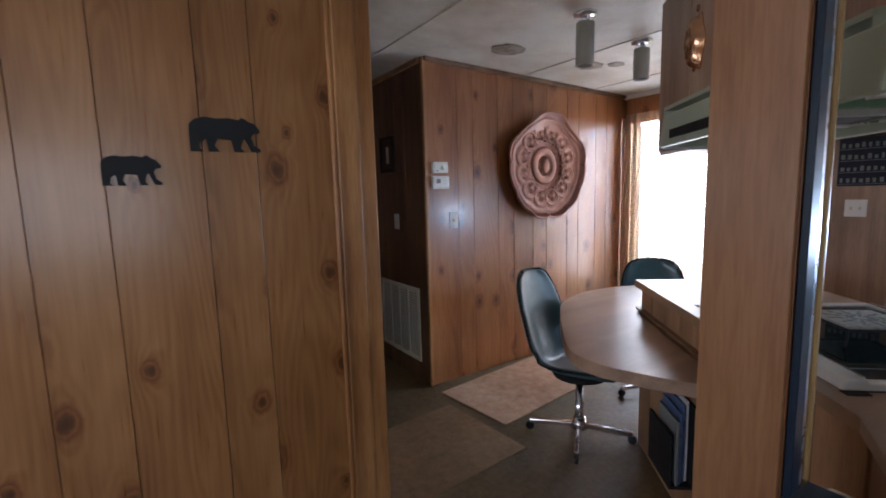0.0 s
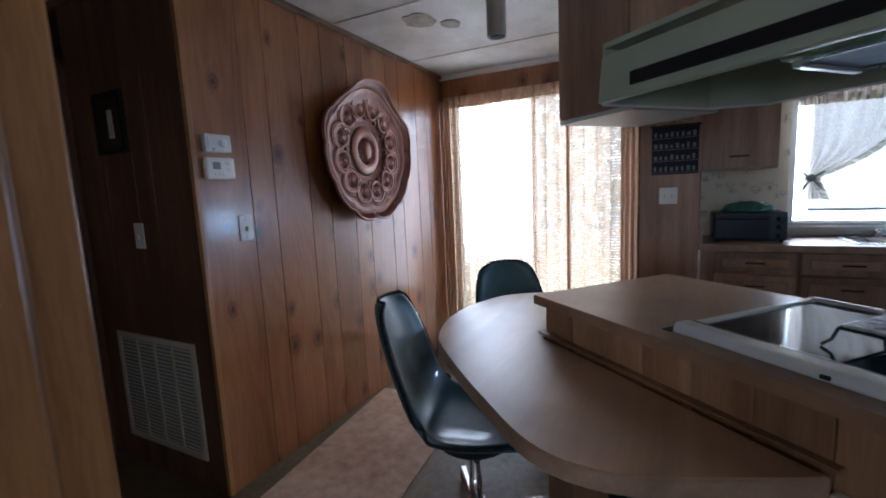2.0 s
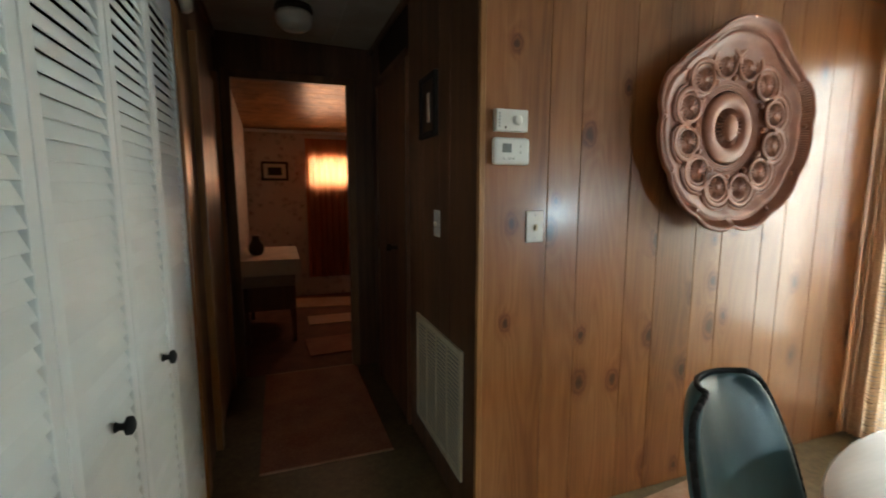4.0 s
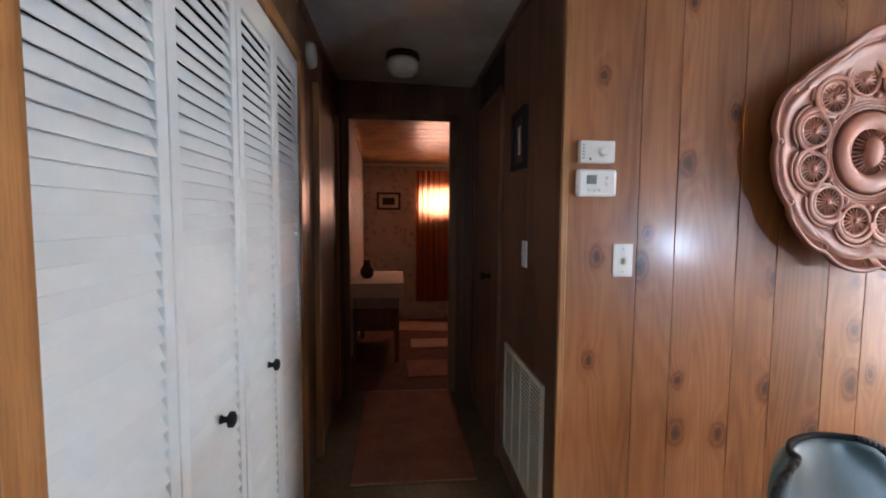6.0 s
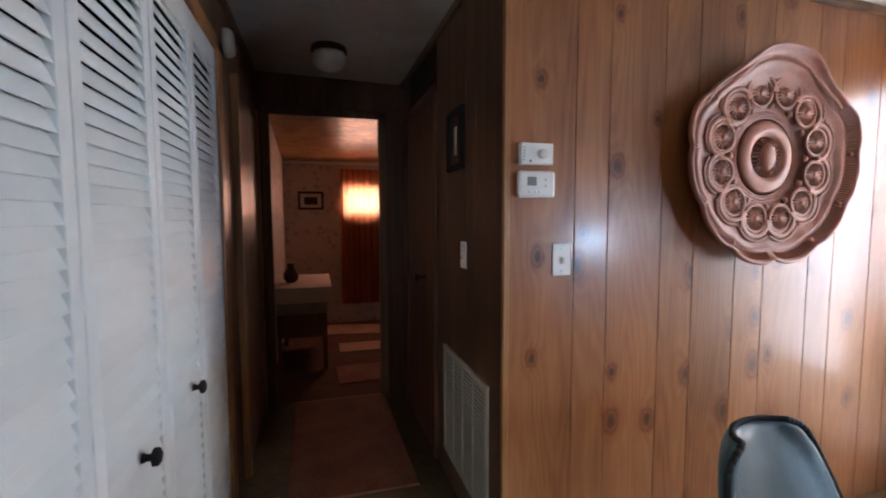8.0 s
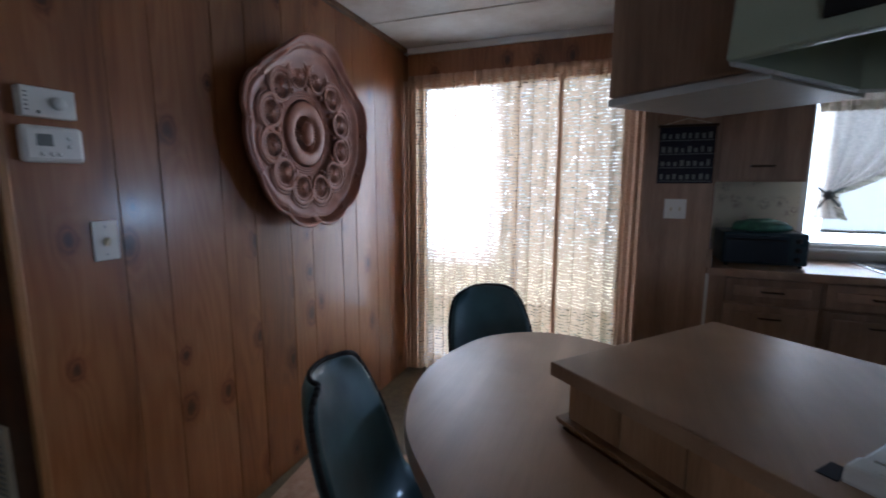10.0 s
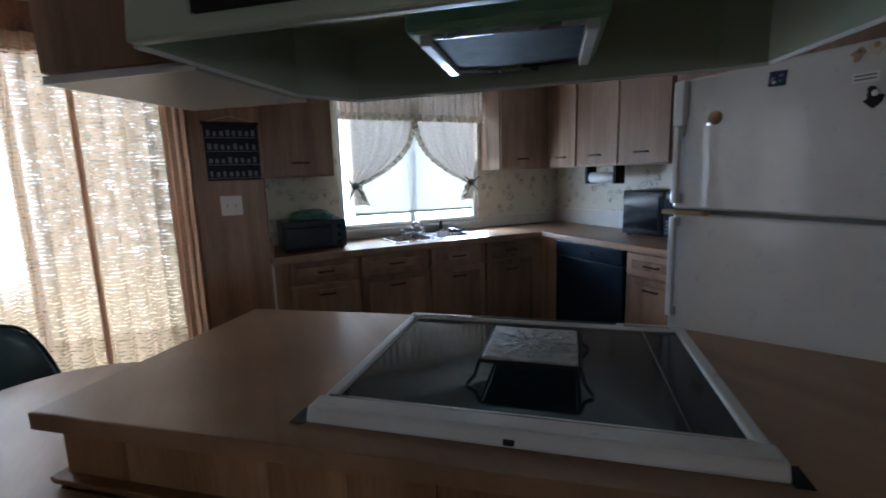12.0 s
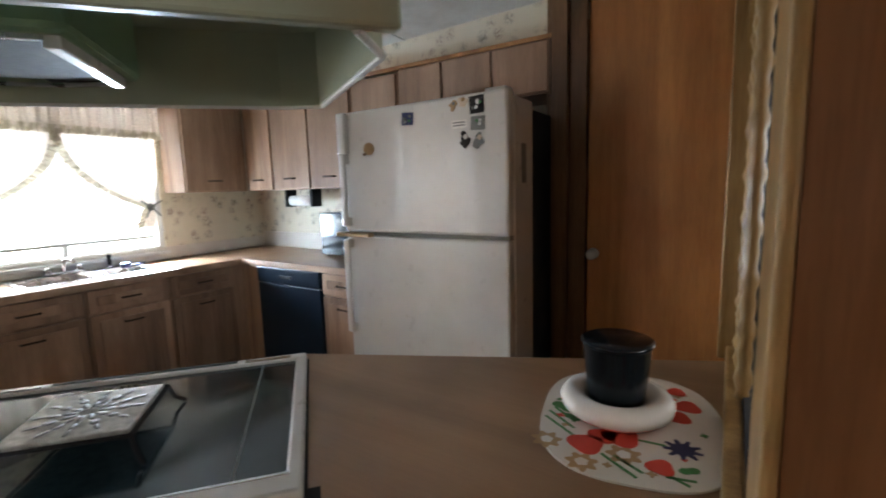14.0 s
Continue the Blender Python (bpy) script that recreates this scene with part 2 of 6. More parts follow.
BASEWOOD = wood("bar_base_laminate", (0.25, 0.135, 0.065), (0.36, 0.205, 0.105), (0.44, 0.265, 0.145), rough=0.4, fine=0.8)
DOORWOOD = wood("flush_door_veneer", (0.43, 0.19, 0.058), (0.54, 0.25, 0.084), (0.62, 0.31, 0.112), rough=0.4)
TOP = wood("counter_laminate", (0.31, 0.195, 0.118), (0.345, 0.22, 0.135), (0.37, 0.24, 0.15), axis="x", rough=0.31, shift=0.0)
TOP_EDGE = wood("counter_edge", (0.28, 0.18, 0.12), (0.37, 0.25, 0.17), (0.43, 0.30, 0.21), axis="x", rough=0.4, shift=0.0)
GOLDWOOD = wood("waxed_frame", (0.22, 0.13, 0.045), (0.38, 0.25, 0.10), (0.52, 0.38, 0.18), rough=0.28)
GROOVE = plain("dark_groove", (0.025, 0.012, 0.006), 0.8)
WHITE = plain("white_paint", (0.78, 0.78, 0.75), 0.45, vary=0.06)
LOUVRE = plain("louvre_paint", (0.76, 0.78, 0.76), 0.5, vary=0.08, size=3)
PLASTIC = plain("white_plastic", (0.80, 0.79, 0.76), 0.35, vary=0.04)
IVORY = plain("ivory_plastic", (0.62, 0.56, 0.42), 0.4, vary=0.05)
ENAMEL = plain("white_enamel", (0.64, 0.64, 0.62), 0.3, vary=0.06, coat=0.3)
HOODPAINT = plain("hood_enamel", (0.40, 0.45, 0.34), 0.33, vary=0.1, size=2)
HOODTEAL = plain("hood_green_enamel", (0.26, 0.44, 0.29), 0.3, vary=0.15, size=3)
BLACK = plain("black_iron", (0.006, 0.006, 0.007), 0.75, vary=0.3)
VINYL = plain("black_vinyl", (0.046, 0.098, 0.110), 0.40, vary=0.25, relief=0.2, relief_size=140, coat=0.35)
CHROME = plain("chrome", (0.7, 0.7, 0.72), 0.16, metal=1.0, vary=0.1)
STEEL = plain("brushed_steel", (0.55, 0.56, 0.58), 0.28, metal=1.0, vary=0.12)
BRONZE = plain("aged_bronze_pull", (0.06, 0.04, 0.025), 0.4, metal=0.8)
COPPER = plain("copper_mold", (0.78, 0.46, 0.26), 0.22, metal=1.0, vary=0.25, size=20)
GLASSTOP = glassy("ceramic_glass", (0.010, 0.022, 0.028), 0.03, 0.4)
APPLIANCE = glassy("black_appliance", (0.010, 0.018, 0.032), 0.28, 0.22)
OVENBLUE = glassy("dark_oven_case", (0.02, 0.04, 0.055), 0.25, 0.25)
TERRA = plain("pink_clay", (0.32, 0.120, 0.070), 0.42, vary=0.25, size=14, relief=0.35, relief_size=90)
TERRA_L = plain("pink_clay_light", (0.40, 0.175, 0.112), 0.42, vary=0.2, size=18, relief=0.3, relief_size=90)
# Darker clay for grounds under the relief: recess shade put into the colour.
TERRA_D = plain("pink_clay_recess_shade", (0.15, 0.058, 0.038), 0.5, vary=0.3, size=20, relief=0.5, relief_size=120)
PAPER = floral("kitchen_wallpaper", (0.68, 0.63, 0.50), (0.22, 0.21, 0.16), (0.33, 0.25, 0.20))
PAPER_BED = floral("bedroom_wallpaper", (0.62, 0.50, 0.42), (0.32, 0.16, 0.13), (0.24, 0.19, 0.12))
CURTAIN = cloth("tan_sheer_drape", (0.66, 0.49, 0.34), 0.45, 0.55, gaps=0.66, open_size=(26, 26, 130), dense=-0.02)
CURTAIN_DENSE = cloth("drape_heading", (0.50, 0.31, 0.20), 0.02, 0.4)
LACE = cloth("lace_curtain", (0.84, 0.76, 0.69), 0.12, 0.6, False, (60, 60, 60))
SHADE = cloth("roller_shade", (0.80, 0.82, 0.84), 0.0, 0.7, False, (300, 300, 300))
DRAPE_BED = cloth("orange_drape", (0.62, 0.20, 0.075), 0.015, 0.6, False)
MAT_OSB = speckled("speckled_board", (0.30, 0.17, 0.10), (0.50, 0.33, 0.22), (0.66, 0.48, 0.35), 15, 0.75)
FLOOR = speckled("olive_sheet_floor", (0.07, 0.048, 0.024), (0.13, 0.095, 0.048), (0.20, 0.15, 0.08), 30, 0.5)
TILE_MATS = [speckled("floor_mat_tone", (0.15, 0.095, 0.05), (0.25, 0.165, 0.09), (0.33, 0.23, 0.13), 22, 0.55)]
RUNNER = speckled("rust_runner", (0.20, 0.07, 0.04), (0.34, 0.13, 0.075), (0.44, 0.20, 0.12), 60, 0.9)
RUGPALE = speckled("pale_rug", (0.40, 0.22, 0.13), (0.55, 0.33, 0.21), (0.62, 0.40, 0.28), 60, 0.95)
CARPET = speckled("brown_carpet", (0.10, 0.04, 0.024), (0.17, 0.07, 0.04), (0.24, 0.10, 0.06), 80, 0.95)
CREAM = plain("cream_cloth", (0.66, 0.56, 0.44), 0.85, vary=0.12, relief=0.3)
NAVY = plain("navy_cloth", (0.018, 0.02, 0.035), 0.85, vary=0.2, relief=0.3)
GLAZE_BLACK = glassy("black_glaze", (0.004, 0.008, 0.012), 0.07, 0.35)
GLAZE_WHITE = plain("white_glaze", (0.78, 0.76, 0.72), 0.2, vary=0.04)
RED = plain("tomato_red", (0.62, 0.055, 0.03), 0.55)
GREEN = plain("stem_green", (0.05, 0.22, 0.06), 0.55)
TANPRINT = plain("tan_print", (0.42, 0.28, 0.14), 0.55)
BLUEPRINT = plain("ink_blue", (0.02, 0.025, 0.10), 0.55)
PINK = plain("coral_glaze", (0.72, 0.22, 0.16), 0.3)
GREYPRINT = plain("grey_print", (0.20, 0.21, 0.20), 0.5)
TILEPRINT = plain("tile_print", (0.24, 0.25, 0.25), 0.45, vary=0.4, size=80)
MAGBLUE = plain("magazine_blue", (0.10, 0.16, 0.30), 0.3, vary=0.5, size=25)
GREENBAG = plain("green_wrap", (0.05, 0.16, 0.10), 0.5, vary=0.5, size=25)
TILE_GREY = plain("grey_white_tile", (0.42, 0.43, 0.41), 0.35, vary=0.45, size=60)
LENS = plain("frosted_lens", (0.80, 0.82, 0.78), 0.25, vary=0.05)
SPLASH = plain("pale_splash_laminate", (0.62, 0.58, 0.52), 0.4, vary=0.08)
FILTER = plain("greasy_filter_mesh", (0.03, 0.036, 0.03), 0.62, vary=0.6, size=18, relief=0.5, relief_size=120)
TAUPE = plain("taupe_spotlight", (0.33, 0.30, 0.24), 0.4, vary=0.08)


def ceiling_material():
    m, t, b = mat("stained_ceiling")
    v = place(t, (1, 1, 1), 0.0)
    n = ramp(t, noisy(t, v, 2.2, 5, 0.65), [(0.35, (0.56, 0.51, 0.43)), (0.6, (0.74, 0.72, 0.66)), (0.8, (0.78, 0.77, 0.72))])
    fine = noisy(t, v, 120, 3)
    t.links.new(mixc(t, 0.12, n, ramp(t, fine, [(0.4, (0.3, 0.3, 0.3)), (0.6, (1, 1, 1))]), "MULTIPLY"), b.inputs["Base Color"])
    b.inputs["Roughness"].default_value = 0.6
    bump(t, b, fine, 0.35, 0.003)
    return m


CEIL = ceiling_material()
STAIN = speckled("water_stain", (0.12, 0.075, 0.04), (0.34, 0.29, 0.22), (0.5, 0.46, 0.39), 14, 0.8)


def outdoors_material():
    m, t, b = mat("garden_distance")
    out = t.nodes["Material Output"]
    v = place(t, (1, 1, 1), 0.0)
    g = t.nodes.new("ShaderNodeNewGeometry")
    s = t.nodes.new("ShaderNodeSeparateXYZ")
    t.links.new(g.outputs["Position"], s.inputs[0])
    leaves = ramp(t, noisy(t, v, 2.2, 6, 0.7), [(0.30, (0.45, 0.48, 0.42)), (0.40, (0.9, 0.92, 0.88)), (0.46, (1.0, 1.0, 1.0))])
    grass = ramp(t, noisy(t, v, 3, 4), [(0.3, (0.10, 0.085, 0.05)), (0.7, (0.24, 0.20, 0.14))])
    h = node(t, "ShaderNodeMapRange")
    h.inputs[1].default_value, h.inputs[2].default_value = -0.2, 0.6
    t.links.new(s.outputs[2], h.inputs[0])
    hedge = ramp(t, noisy(t, v, 6.0, 6, 0.75), [(0.34, (0.012, 0.014, 0.010)), (0.47, (0.04, 0.042, 0.034)), (0.57, (0.15, 0.15, 0.14)), (0.68, (0.7, 0.7, 0.7))])
    side = node(t, "ShaderNodeMapRange")
    side.inputs[1].default_value, side.inputs[2].default_value = 3.3, 3.7
    t.links.new(s.outputs[1], side.inputs[0])
    near_side = node(t, "ShaderNodeMapRange")
    near_side.inputs[1].default_value, near_side.inputs[2].default_value = 1.3, 0.8
    t.links.new(s.outputs[1], near_side.inputs[0])
    open_sky = mixc(t, near_side.outputs[0], mixc(t, side.outputs[0], hedge, leaves), leaves)
    c = mixc(t, h.outputs[0], grass, open_sky)
    e = node(t, "ShaderNodeEmission", Strength=15.0)
    t.links.new(c, e.inputs[0])
    t.links.new(e.outputs[0], out.inputs[0])
    return m


OUTSIDE = outdoors_material()


def pane_material():
    m, t, b = mat("window_glass")
    b.inputs["Base Color"].default_value = (0.95, 0.97, 0.97, 1)
    b.inputs["Transmission Weight"].default_value = 1.0
    b.inputs["Roughness"].default_value = 0.0
    b.inputs["IOR"].default_value = 1.02
    return m


PANE = pane_material()

# ---------- building helpers ----------


def box(bm, x0, y0, z0, x1, y1, z1, bevel=0.0, m=None):
    """An upright box in bm, with its edges rounded off by bevel; m: a matrix for it."""
    vs = [bm.verts.new((x, y, z)) for z in (z0, z1) for y in (y0, y1) for x in (x0, x1)]
    fs = [bm.faces.new([vs[i] for i in q]) for q in ((0, 2, 3, 1), (4, 5, 7, 6), (0, 1, 5, 4), (2, 6, 7, 3), (0, 4, 6, 2), (1, 3, 7, 5))]
    if bevel:
        es = list({e for f in fs for e in f.edges})
        out = bmesh.ops.bevel(bm, geom=es, offset=bevel, segments=2, affect="EDGES", profile=0.5)
        vs = list({v for f in out["faces"] for v in f.verts} | {v for v in vs if v.is_valid})
    if m is not None:
        bmesh.ops.transform(bm, matrix=m, verts=vs)
    return vs


def boxes(*rows, bevel=0.0):
    bm = bmesh.new()
    for r in rows:
        box(bm, *r, bevel=bevel)
    return bm


def prism(points, z0, z1, bevel=0.0):
    """A flat slab with the outline points (x, y), counter-clockwise."""
    bm = bmesh.new()
    lo = [bm.verts.new((x, y, z0)) for x, y in points]
    hi = [bm.verts.new((x, y, z1)) for x, y in points]
    n = len(points)
    bm.faces.new(lo[::-1])
    top = bm.faces.new(hi)
    for i in range(n):
        bm.faces.new((lo[i], lo[(i + 1) % n], hi[(i + 1) % n], hi[i]))
    if bevel:
        bmesh.ops.bevel(bm, geom=list(top.edges), offset=bevel, segments=2, affect="EDGES", profile=0.5)
    return bm


def lathe(profile, n=24, squash=1.0):
    """A body of revolution round z from (radius, height) pairs."""
    bm = bmesh.new()
    rings = [[bm.verts.new((r * math.cos(2 * math.pi * i / n), squash * r * math.sin(2 * math.pi * i / n), z)) for i in range(n)] for r, z in profile]
    for a, b in zip(rings, rings[1:]):
        for i in range(n):
            bm.faces.new((a[i], a[(i + 1) % n], b[(i + 1) % n], b[i]))
    if profile[0][0] > 1e-4:
        bm.faces.new(rings[0][::-1])
    if profile[-1][0] > 1e-4:
        bm.faces.new(rings[-1])
    for f in bm.faces:
        f.smooth = True
    return bm


def tube(bm, a, b, r, n=8):
    a, b = Vector(a), Vector(b)
    m = Matrix.Translation((a + b) / 2) @ (b - a).to_track_quat("Z", "Y").to_matrix().to_4x4()
    bmesh.ops.create_cone(bm, cap_ends=True, segments=n, radius1=r, radius2=r, depth=(b - a).length, matrix=m)


def rod(points, r, n=8):
    bm = bmesh.new()
    for a, b in zip(points, points[1:]):
        tube(bm, a, b, r, n)
    return bm


def turned(bm, m):
    bmesh.ops.transform(bm, matrix=m, verts=bm.verts)
    return bm


def link(name, bm, material, smooth=False):
    bmesh.ops.recalc_face_normals(bm, faces=bm.faces)
    me = bpy.data.meshes.new(name)
    if smooth:
        for f in bm.faces:
            f.smooth = True
    bm.to_mesh(me)
    bm.free()
    me.materials.append(material)
    return new(name, me)


def part(name, bm, material, parent, label="", smooth=False):
    ob = link(name, bm, material, smooth)
    ob.parent = parent
    if label:
        tagged(ob, label)
    return ob


def thing(name, m, label, category, group=""):
    ob = new(name)
    ob.empty_display_size = 0.05
    ob.matrix_world = m
    return tagged(ob, label, category, group)


def lone(name, bm, material, label, category, group="", m=None, smooth=False):
    ob = link(name, bm, material, smooth)
    if m is not None:
        ob.matrix_world = m
    return tagged(ob, label, category, group)


def setting(name, bm, material, label="", smooth=False):
    return tagged(link(name, bm, material, smooth), label, "", "", "structure")


def planks(wall, axis, at, out, cuts, z0, z1, material, thick=0.012):
    """Boards with narrow grooves between them on the face of a wall. axis: the way the boards follow one another; out: +1 or -1."""
    for a, b in zip(cuts, cuts[1:]):
        bm = bmesh.new()
        lo, hi = min(a, b) + 0.001, max(a, b) - 0.001
        p, q = sorted((at, at + out * thick))
        if axis == "x":
            box(bm, lo, p, z0, hi, q, z1, 0.0018)
        else:
            box(bm, p, lo, z0, q, hi, z1, 0.0018)
        part("plank", bm, material, wall)


def cut_list(a, b, widths):
    out, i = [a], 0
    step = 1 if b > a else -1
    while (b - out[-1]) * step > 0.2:
        out.append(out[-1] + step * widths[i % len(widths)])
        i += 1
    out[-1] = b
    return out


WIDTHS = (0.27, 0.14, 0.24, 0.16, 0.21, 0.16)

# ---------- the bar's own axes: x along its front, y towards the kitchen ----------
BAR = Matrix.Translation((2.222, 1.452, 0)) @ Matrix(((-0.639, 0.769, 0, 0), (-0.769, -0.639, 0, 0), (0, 0, 1, 0), (0, 0, 0, 1)))


def ceil_z(x):
    return 2.405 - 0.024 * x


# ---------- structure ----------
setting("floor", boxes((-3.6, -3.6, -0.1, 5.0, 4.7, 0.0)), FLOOR, "olive brown sheet flooring, worn and mottled")
setting("floor_bedroom", boxes((-0.6, 4.7, -0.1, 3.2, 7.4, 0.0)), CARPET, "dark reddish brown carpet")


def sloped(x0, y0, x1, y1, thick=0.08):
    bm = bmesh.new()
    vs = box(bm, x0, y0, 0, x1, y1, thick)
    for v in vs:
        v.co.z += ceil_z(v.co.x)
    return bm


def ceiling_mesh():
    bm = sloped(-3.6, -3.6, 5.0, 4.75)
    for x in (0.2, 1.42, 2.64, 3.5):
        vs = box(bm, x - 0.012, -3.5, -0.006, x + 0.012, 4.6, 0.002)
        for v in vs:
            v.co.z += ceil_z(x)
    return bm


setting("ceiling", ceiling_mesh(), CEIL, "off-white textured ceiling panels with brown water stains")
setting("ceiling_bedroom", boxes((-0.6, 4.75, 2.36, 3.2, 7.4, 2.44)), CASING, "varnished wooden board ceiling")

# dining wall with the platter
wall_north = setting("wall_north", boxes((1.712, 2.762, 0, 4.2, 2.85, 2.40)), GROOVE, "knotty pine panelling with dark grooves and a satin sheen")
planks(wall_north, "x", 2.762, -1, [1.70, 1.976, 2.121, 2.367, 2.53, 2.75, 2.908, 3.17, 3.32, 3.56, 3.72, 3.93, 4.075], 0.0, 2.335, PANEL)
setting("trim_corner_hall", boxes((1.688, 2.742, 0, 1.712, 2.766, 2.36), bevel=0.004), CASING)
for k, (x0, x1) in enumerate(((1.70, 4.05),)):
    bm = bmesh.new()
    vs = box(bm, x0, 2.722, -0.03, x1, 2.752, 0.0, 0.006)
    for v in vs:
        v.co.z += ceil_z(v.co.x)
    setting("trim_crown_north", bm, TRIM_DARK)

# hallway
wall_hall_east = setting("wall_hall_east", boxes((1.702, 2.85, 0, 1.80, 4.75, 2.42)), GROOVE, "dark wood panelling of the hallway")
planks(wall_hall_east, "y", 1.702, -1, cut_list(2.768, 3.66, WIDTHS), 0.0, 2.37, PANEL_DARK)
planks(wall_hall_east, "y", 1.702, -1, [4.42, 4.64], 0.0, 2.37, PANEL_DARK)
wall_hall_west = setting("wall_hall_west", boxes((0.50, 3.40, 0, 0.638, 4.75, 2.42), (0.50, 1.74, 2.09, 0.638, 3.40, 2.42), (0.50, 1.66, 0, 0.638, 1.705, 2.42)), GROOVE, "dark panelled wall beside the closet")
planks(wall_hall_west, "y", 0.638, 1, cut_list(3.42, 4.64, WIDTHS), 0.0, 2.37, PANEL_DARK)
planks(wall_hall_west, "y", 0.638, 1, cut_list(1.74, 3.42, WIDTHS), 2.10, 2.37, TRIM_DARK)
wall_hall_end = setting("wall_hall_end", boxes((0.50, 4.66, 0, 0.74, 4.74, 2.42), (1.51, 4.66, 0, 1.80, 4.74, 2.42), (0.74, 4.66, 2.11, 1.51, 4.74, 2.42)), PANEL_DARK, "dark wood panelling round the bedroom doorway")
setting("trim_bedroom_door", boxes((0.69, 4.645, 0, 0.745, 4.66, 2.15), (1.505, 4.645, 0, 1.56, 4.66, 2.15), (0.69, 4.645, 2.10, 1.56, 4.66, 2.155), bevel=0.004), TRIM_DARK)
setting("trim_hall_crown", boxes((1.67, 2.78, 2.325, 1.69, 4.64, 2.36), (0.65, 3.42, 2.34, 0.672, 4.64, 2.385)), TRIM_DARK)

# closet surround
setting("trim_closet", boxes((0.636, 1.70, 0, 0.678, 1.792, 2.13), (0.636, 3.325, 0, 0.675, 3.42, 2.13), (0.636, 1.70, 2.075, 0.675, 3.42, 2.13), bevel=0.005), CASING)
setting("closet_back", boxes((-0.05, 1.75, 0, 0.0, 3.4, 2.42), (-0.05, 3.38, 0, 0.55, 3.44, 2.42)), GROOVE)

# living-room wall with the bears
wall_bears = setting("wall_bears", boxes((-3.5, 1.622, 0, 0.64, 1.70, 2.45)), GROOVE, "honey-coloured knotty pine panelling with dark grooves")
planks(wall_bears, "x", 1.622, -1, [0.60, 0.34, 0.18, -0.072, -0.253, -0.52, -0.66, -0.90, -1.06, -1.27, -1.43, -1.7, -1.84, -2.08, -2.24, -2.45, -2.61, -2.9, -3.2, -3.5], 0.0, 2.42, PANEL_BEAR)
setting("trim_bear_door", boxes((0.595, 1.598, 0, 0.612, 1.622, 2.42), (0.612, 1.592, 0, 0.70, 1.622, 2.42), (0.70, 1.600, 0, 0.765, 1.626, 2.42), (0.61, 1.622, 0, 0.655, 1.70, 2.42), bevel=0.006), CASING)

# wall with the pass-through
wall_pass = setting("wall_pass_through", boxes((0.745, 0.255, 0, 0.81, 0.375, 2.42), (0.745, -3.5, 0, 0.81, 0.255, 0.97), (0.745, -3.5, 1.92, 0.81, 0.255, 2.42), (0.745, -3.5, 0.97, 0.81, -0.66, 1.92)), PASSWOOD, "wood panelled wall with a framed pass-through")
planks(wall_pass, "y", 0.745, -1, [0.375, 0.255], 0.0, 2.40, PASSWOOD)
planks(wall_pass, "y", 0.81, 1, [0.375, 0.262], 0.0, 0.93, TRIM_DARK)

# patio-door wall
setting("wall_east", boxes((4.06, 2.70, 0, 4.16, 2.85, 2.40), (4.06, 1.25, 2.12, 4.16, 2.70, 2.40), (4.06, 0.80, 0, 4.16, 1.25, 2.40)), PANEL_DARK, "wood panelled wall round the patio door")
wall_panel = setting("wall_calendar", boxes((4.045, 0.81, 0, 4.06, 1.20, 2.28)), OAK, "light wood end panel")
setting("trim_panel", boxes((4.03, 1.185, 0, 4.06, 1.225, 2.28), bevel=0.004), TRIM_DARK)
setting("trim_crown_east", boxes((3.97, 0.40, 2.27, 4.06, 2.75, 2.31), bevel=0.006), WHITE)
setting("valance_board", boxes((3.99, 1.20, 2.08, 4.06, 2.73, 2.275), bevel=0.004), PANEL)
setting("wall_alcove_side", boxes((4.16, 0.80, 0, 4.7, 0.88, 2.40)), PAPER)

# sink wall with its window
setting("wall_sink", boxes((4.62, 0.22, 0, 4.72, 0.88, 2.40), (4.62, -2.05, 0, 4.72, -1.05, 2.40), (4.62, -1.05, 0, 4.72, 0.22, 0.985), (4.62, -1.05, 2.07, 4.72, 0.22, 2.40)), PAPER, "cream wallpaper with small brown floral sprigs")
setting("wall_south", boxes((1.6, -2.05, 0, 4.72, -1.95, 2.40)), PAPER, "cream wallpaper with small brown floral sprigs")
setting("soffit", boxes((4.0, -1.95, 2.145, 4.62, 0.80, 2.31), (2.95, -1.95, 2.145, 4.0, -1.62, 2.34)), PAPER, "papered soffit over the wall cabinets")
setting("trim_backsplash", boxes((4.60, -1.95, 0.92, 4.62, 0.80, 1.01), (2.75, -1.95, 0.92, 4.60, -1.93, 1.05), bevel=0.003), SPLASH)

# wall with the flush door
setting("wall_door", boxes((1.66, -1.72, 0, 1.70, -1.655, 2.42), (0.81, -1.72, 2.325, 1.66, -1.655, 2.42)), TRIM_DARK)
setting("wall_fridge_side", boxes((1.60, -1.95, 0, 1.66, -1.655, 2.42)), TRIM_DARK)
setting("wall_over_fridge", boxes((1.66, -1.70, 2.17, 2.95, -1.66, 2.40)), PAPER, "cream floral wallpaper above the cabinets")
setting("trim_door", boxes((1.485, -1.655, 0, 1.575, -1.63, 2.35), (1.575, -1.655, 0, 1.66, -1.60, 2.36), bevel=0.005), TRIM_DARK)

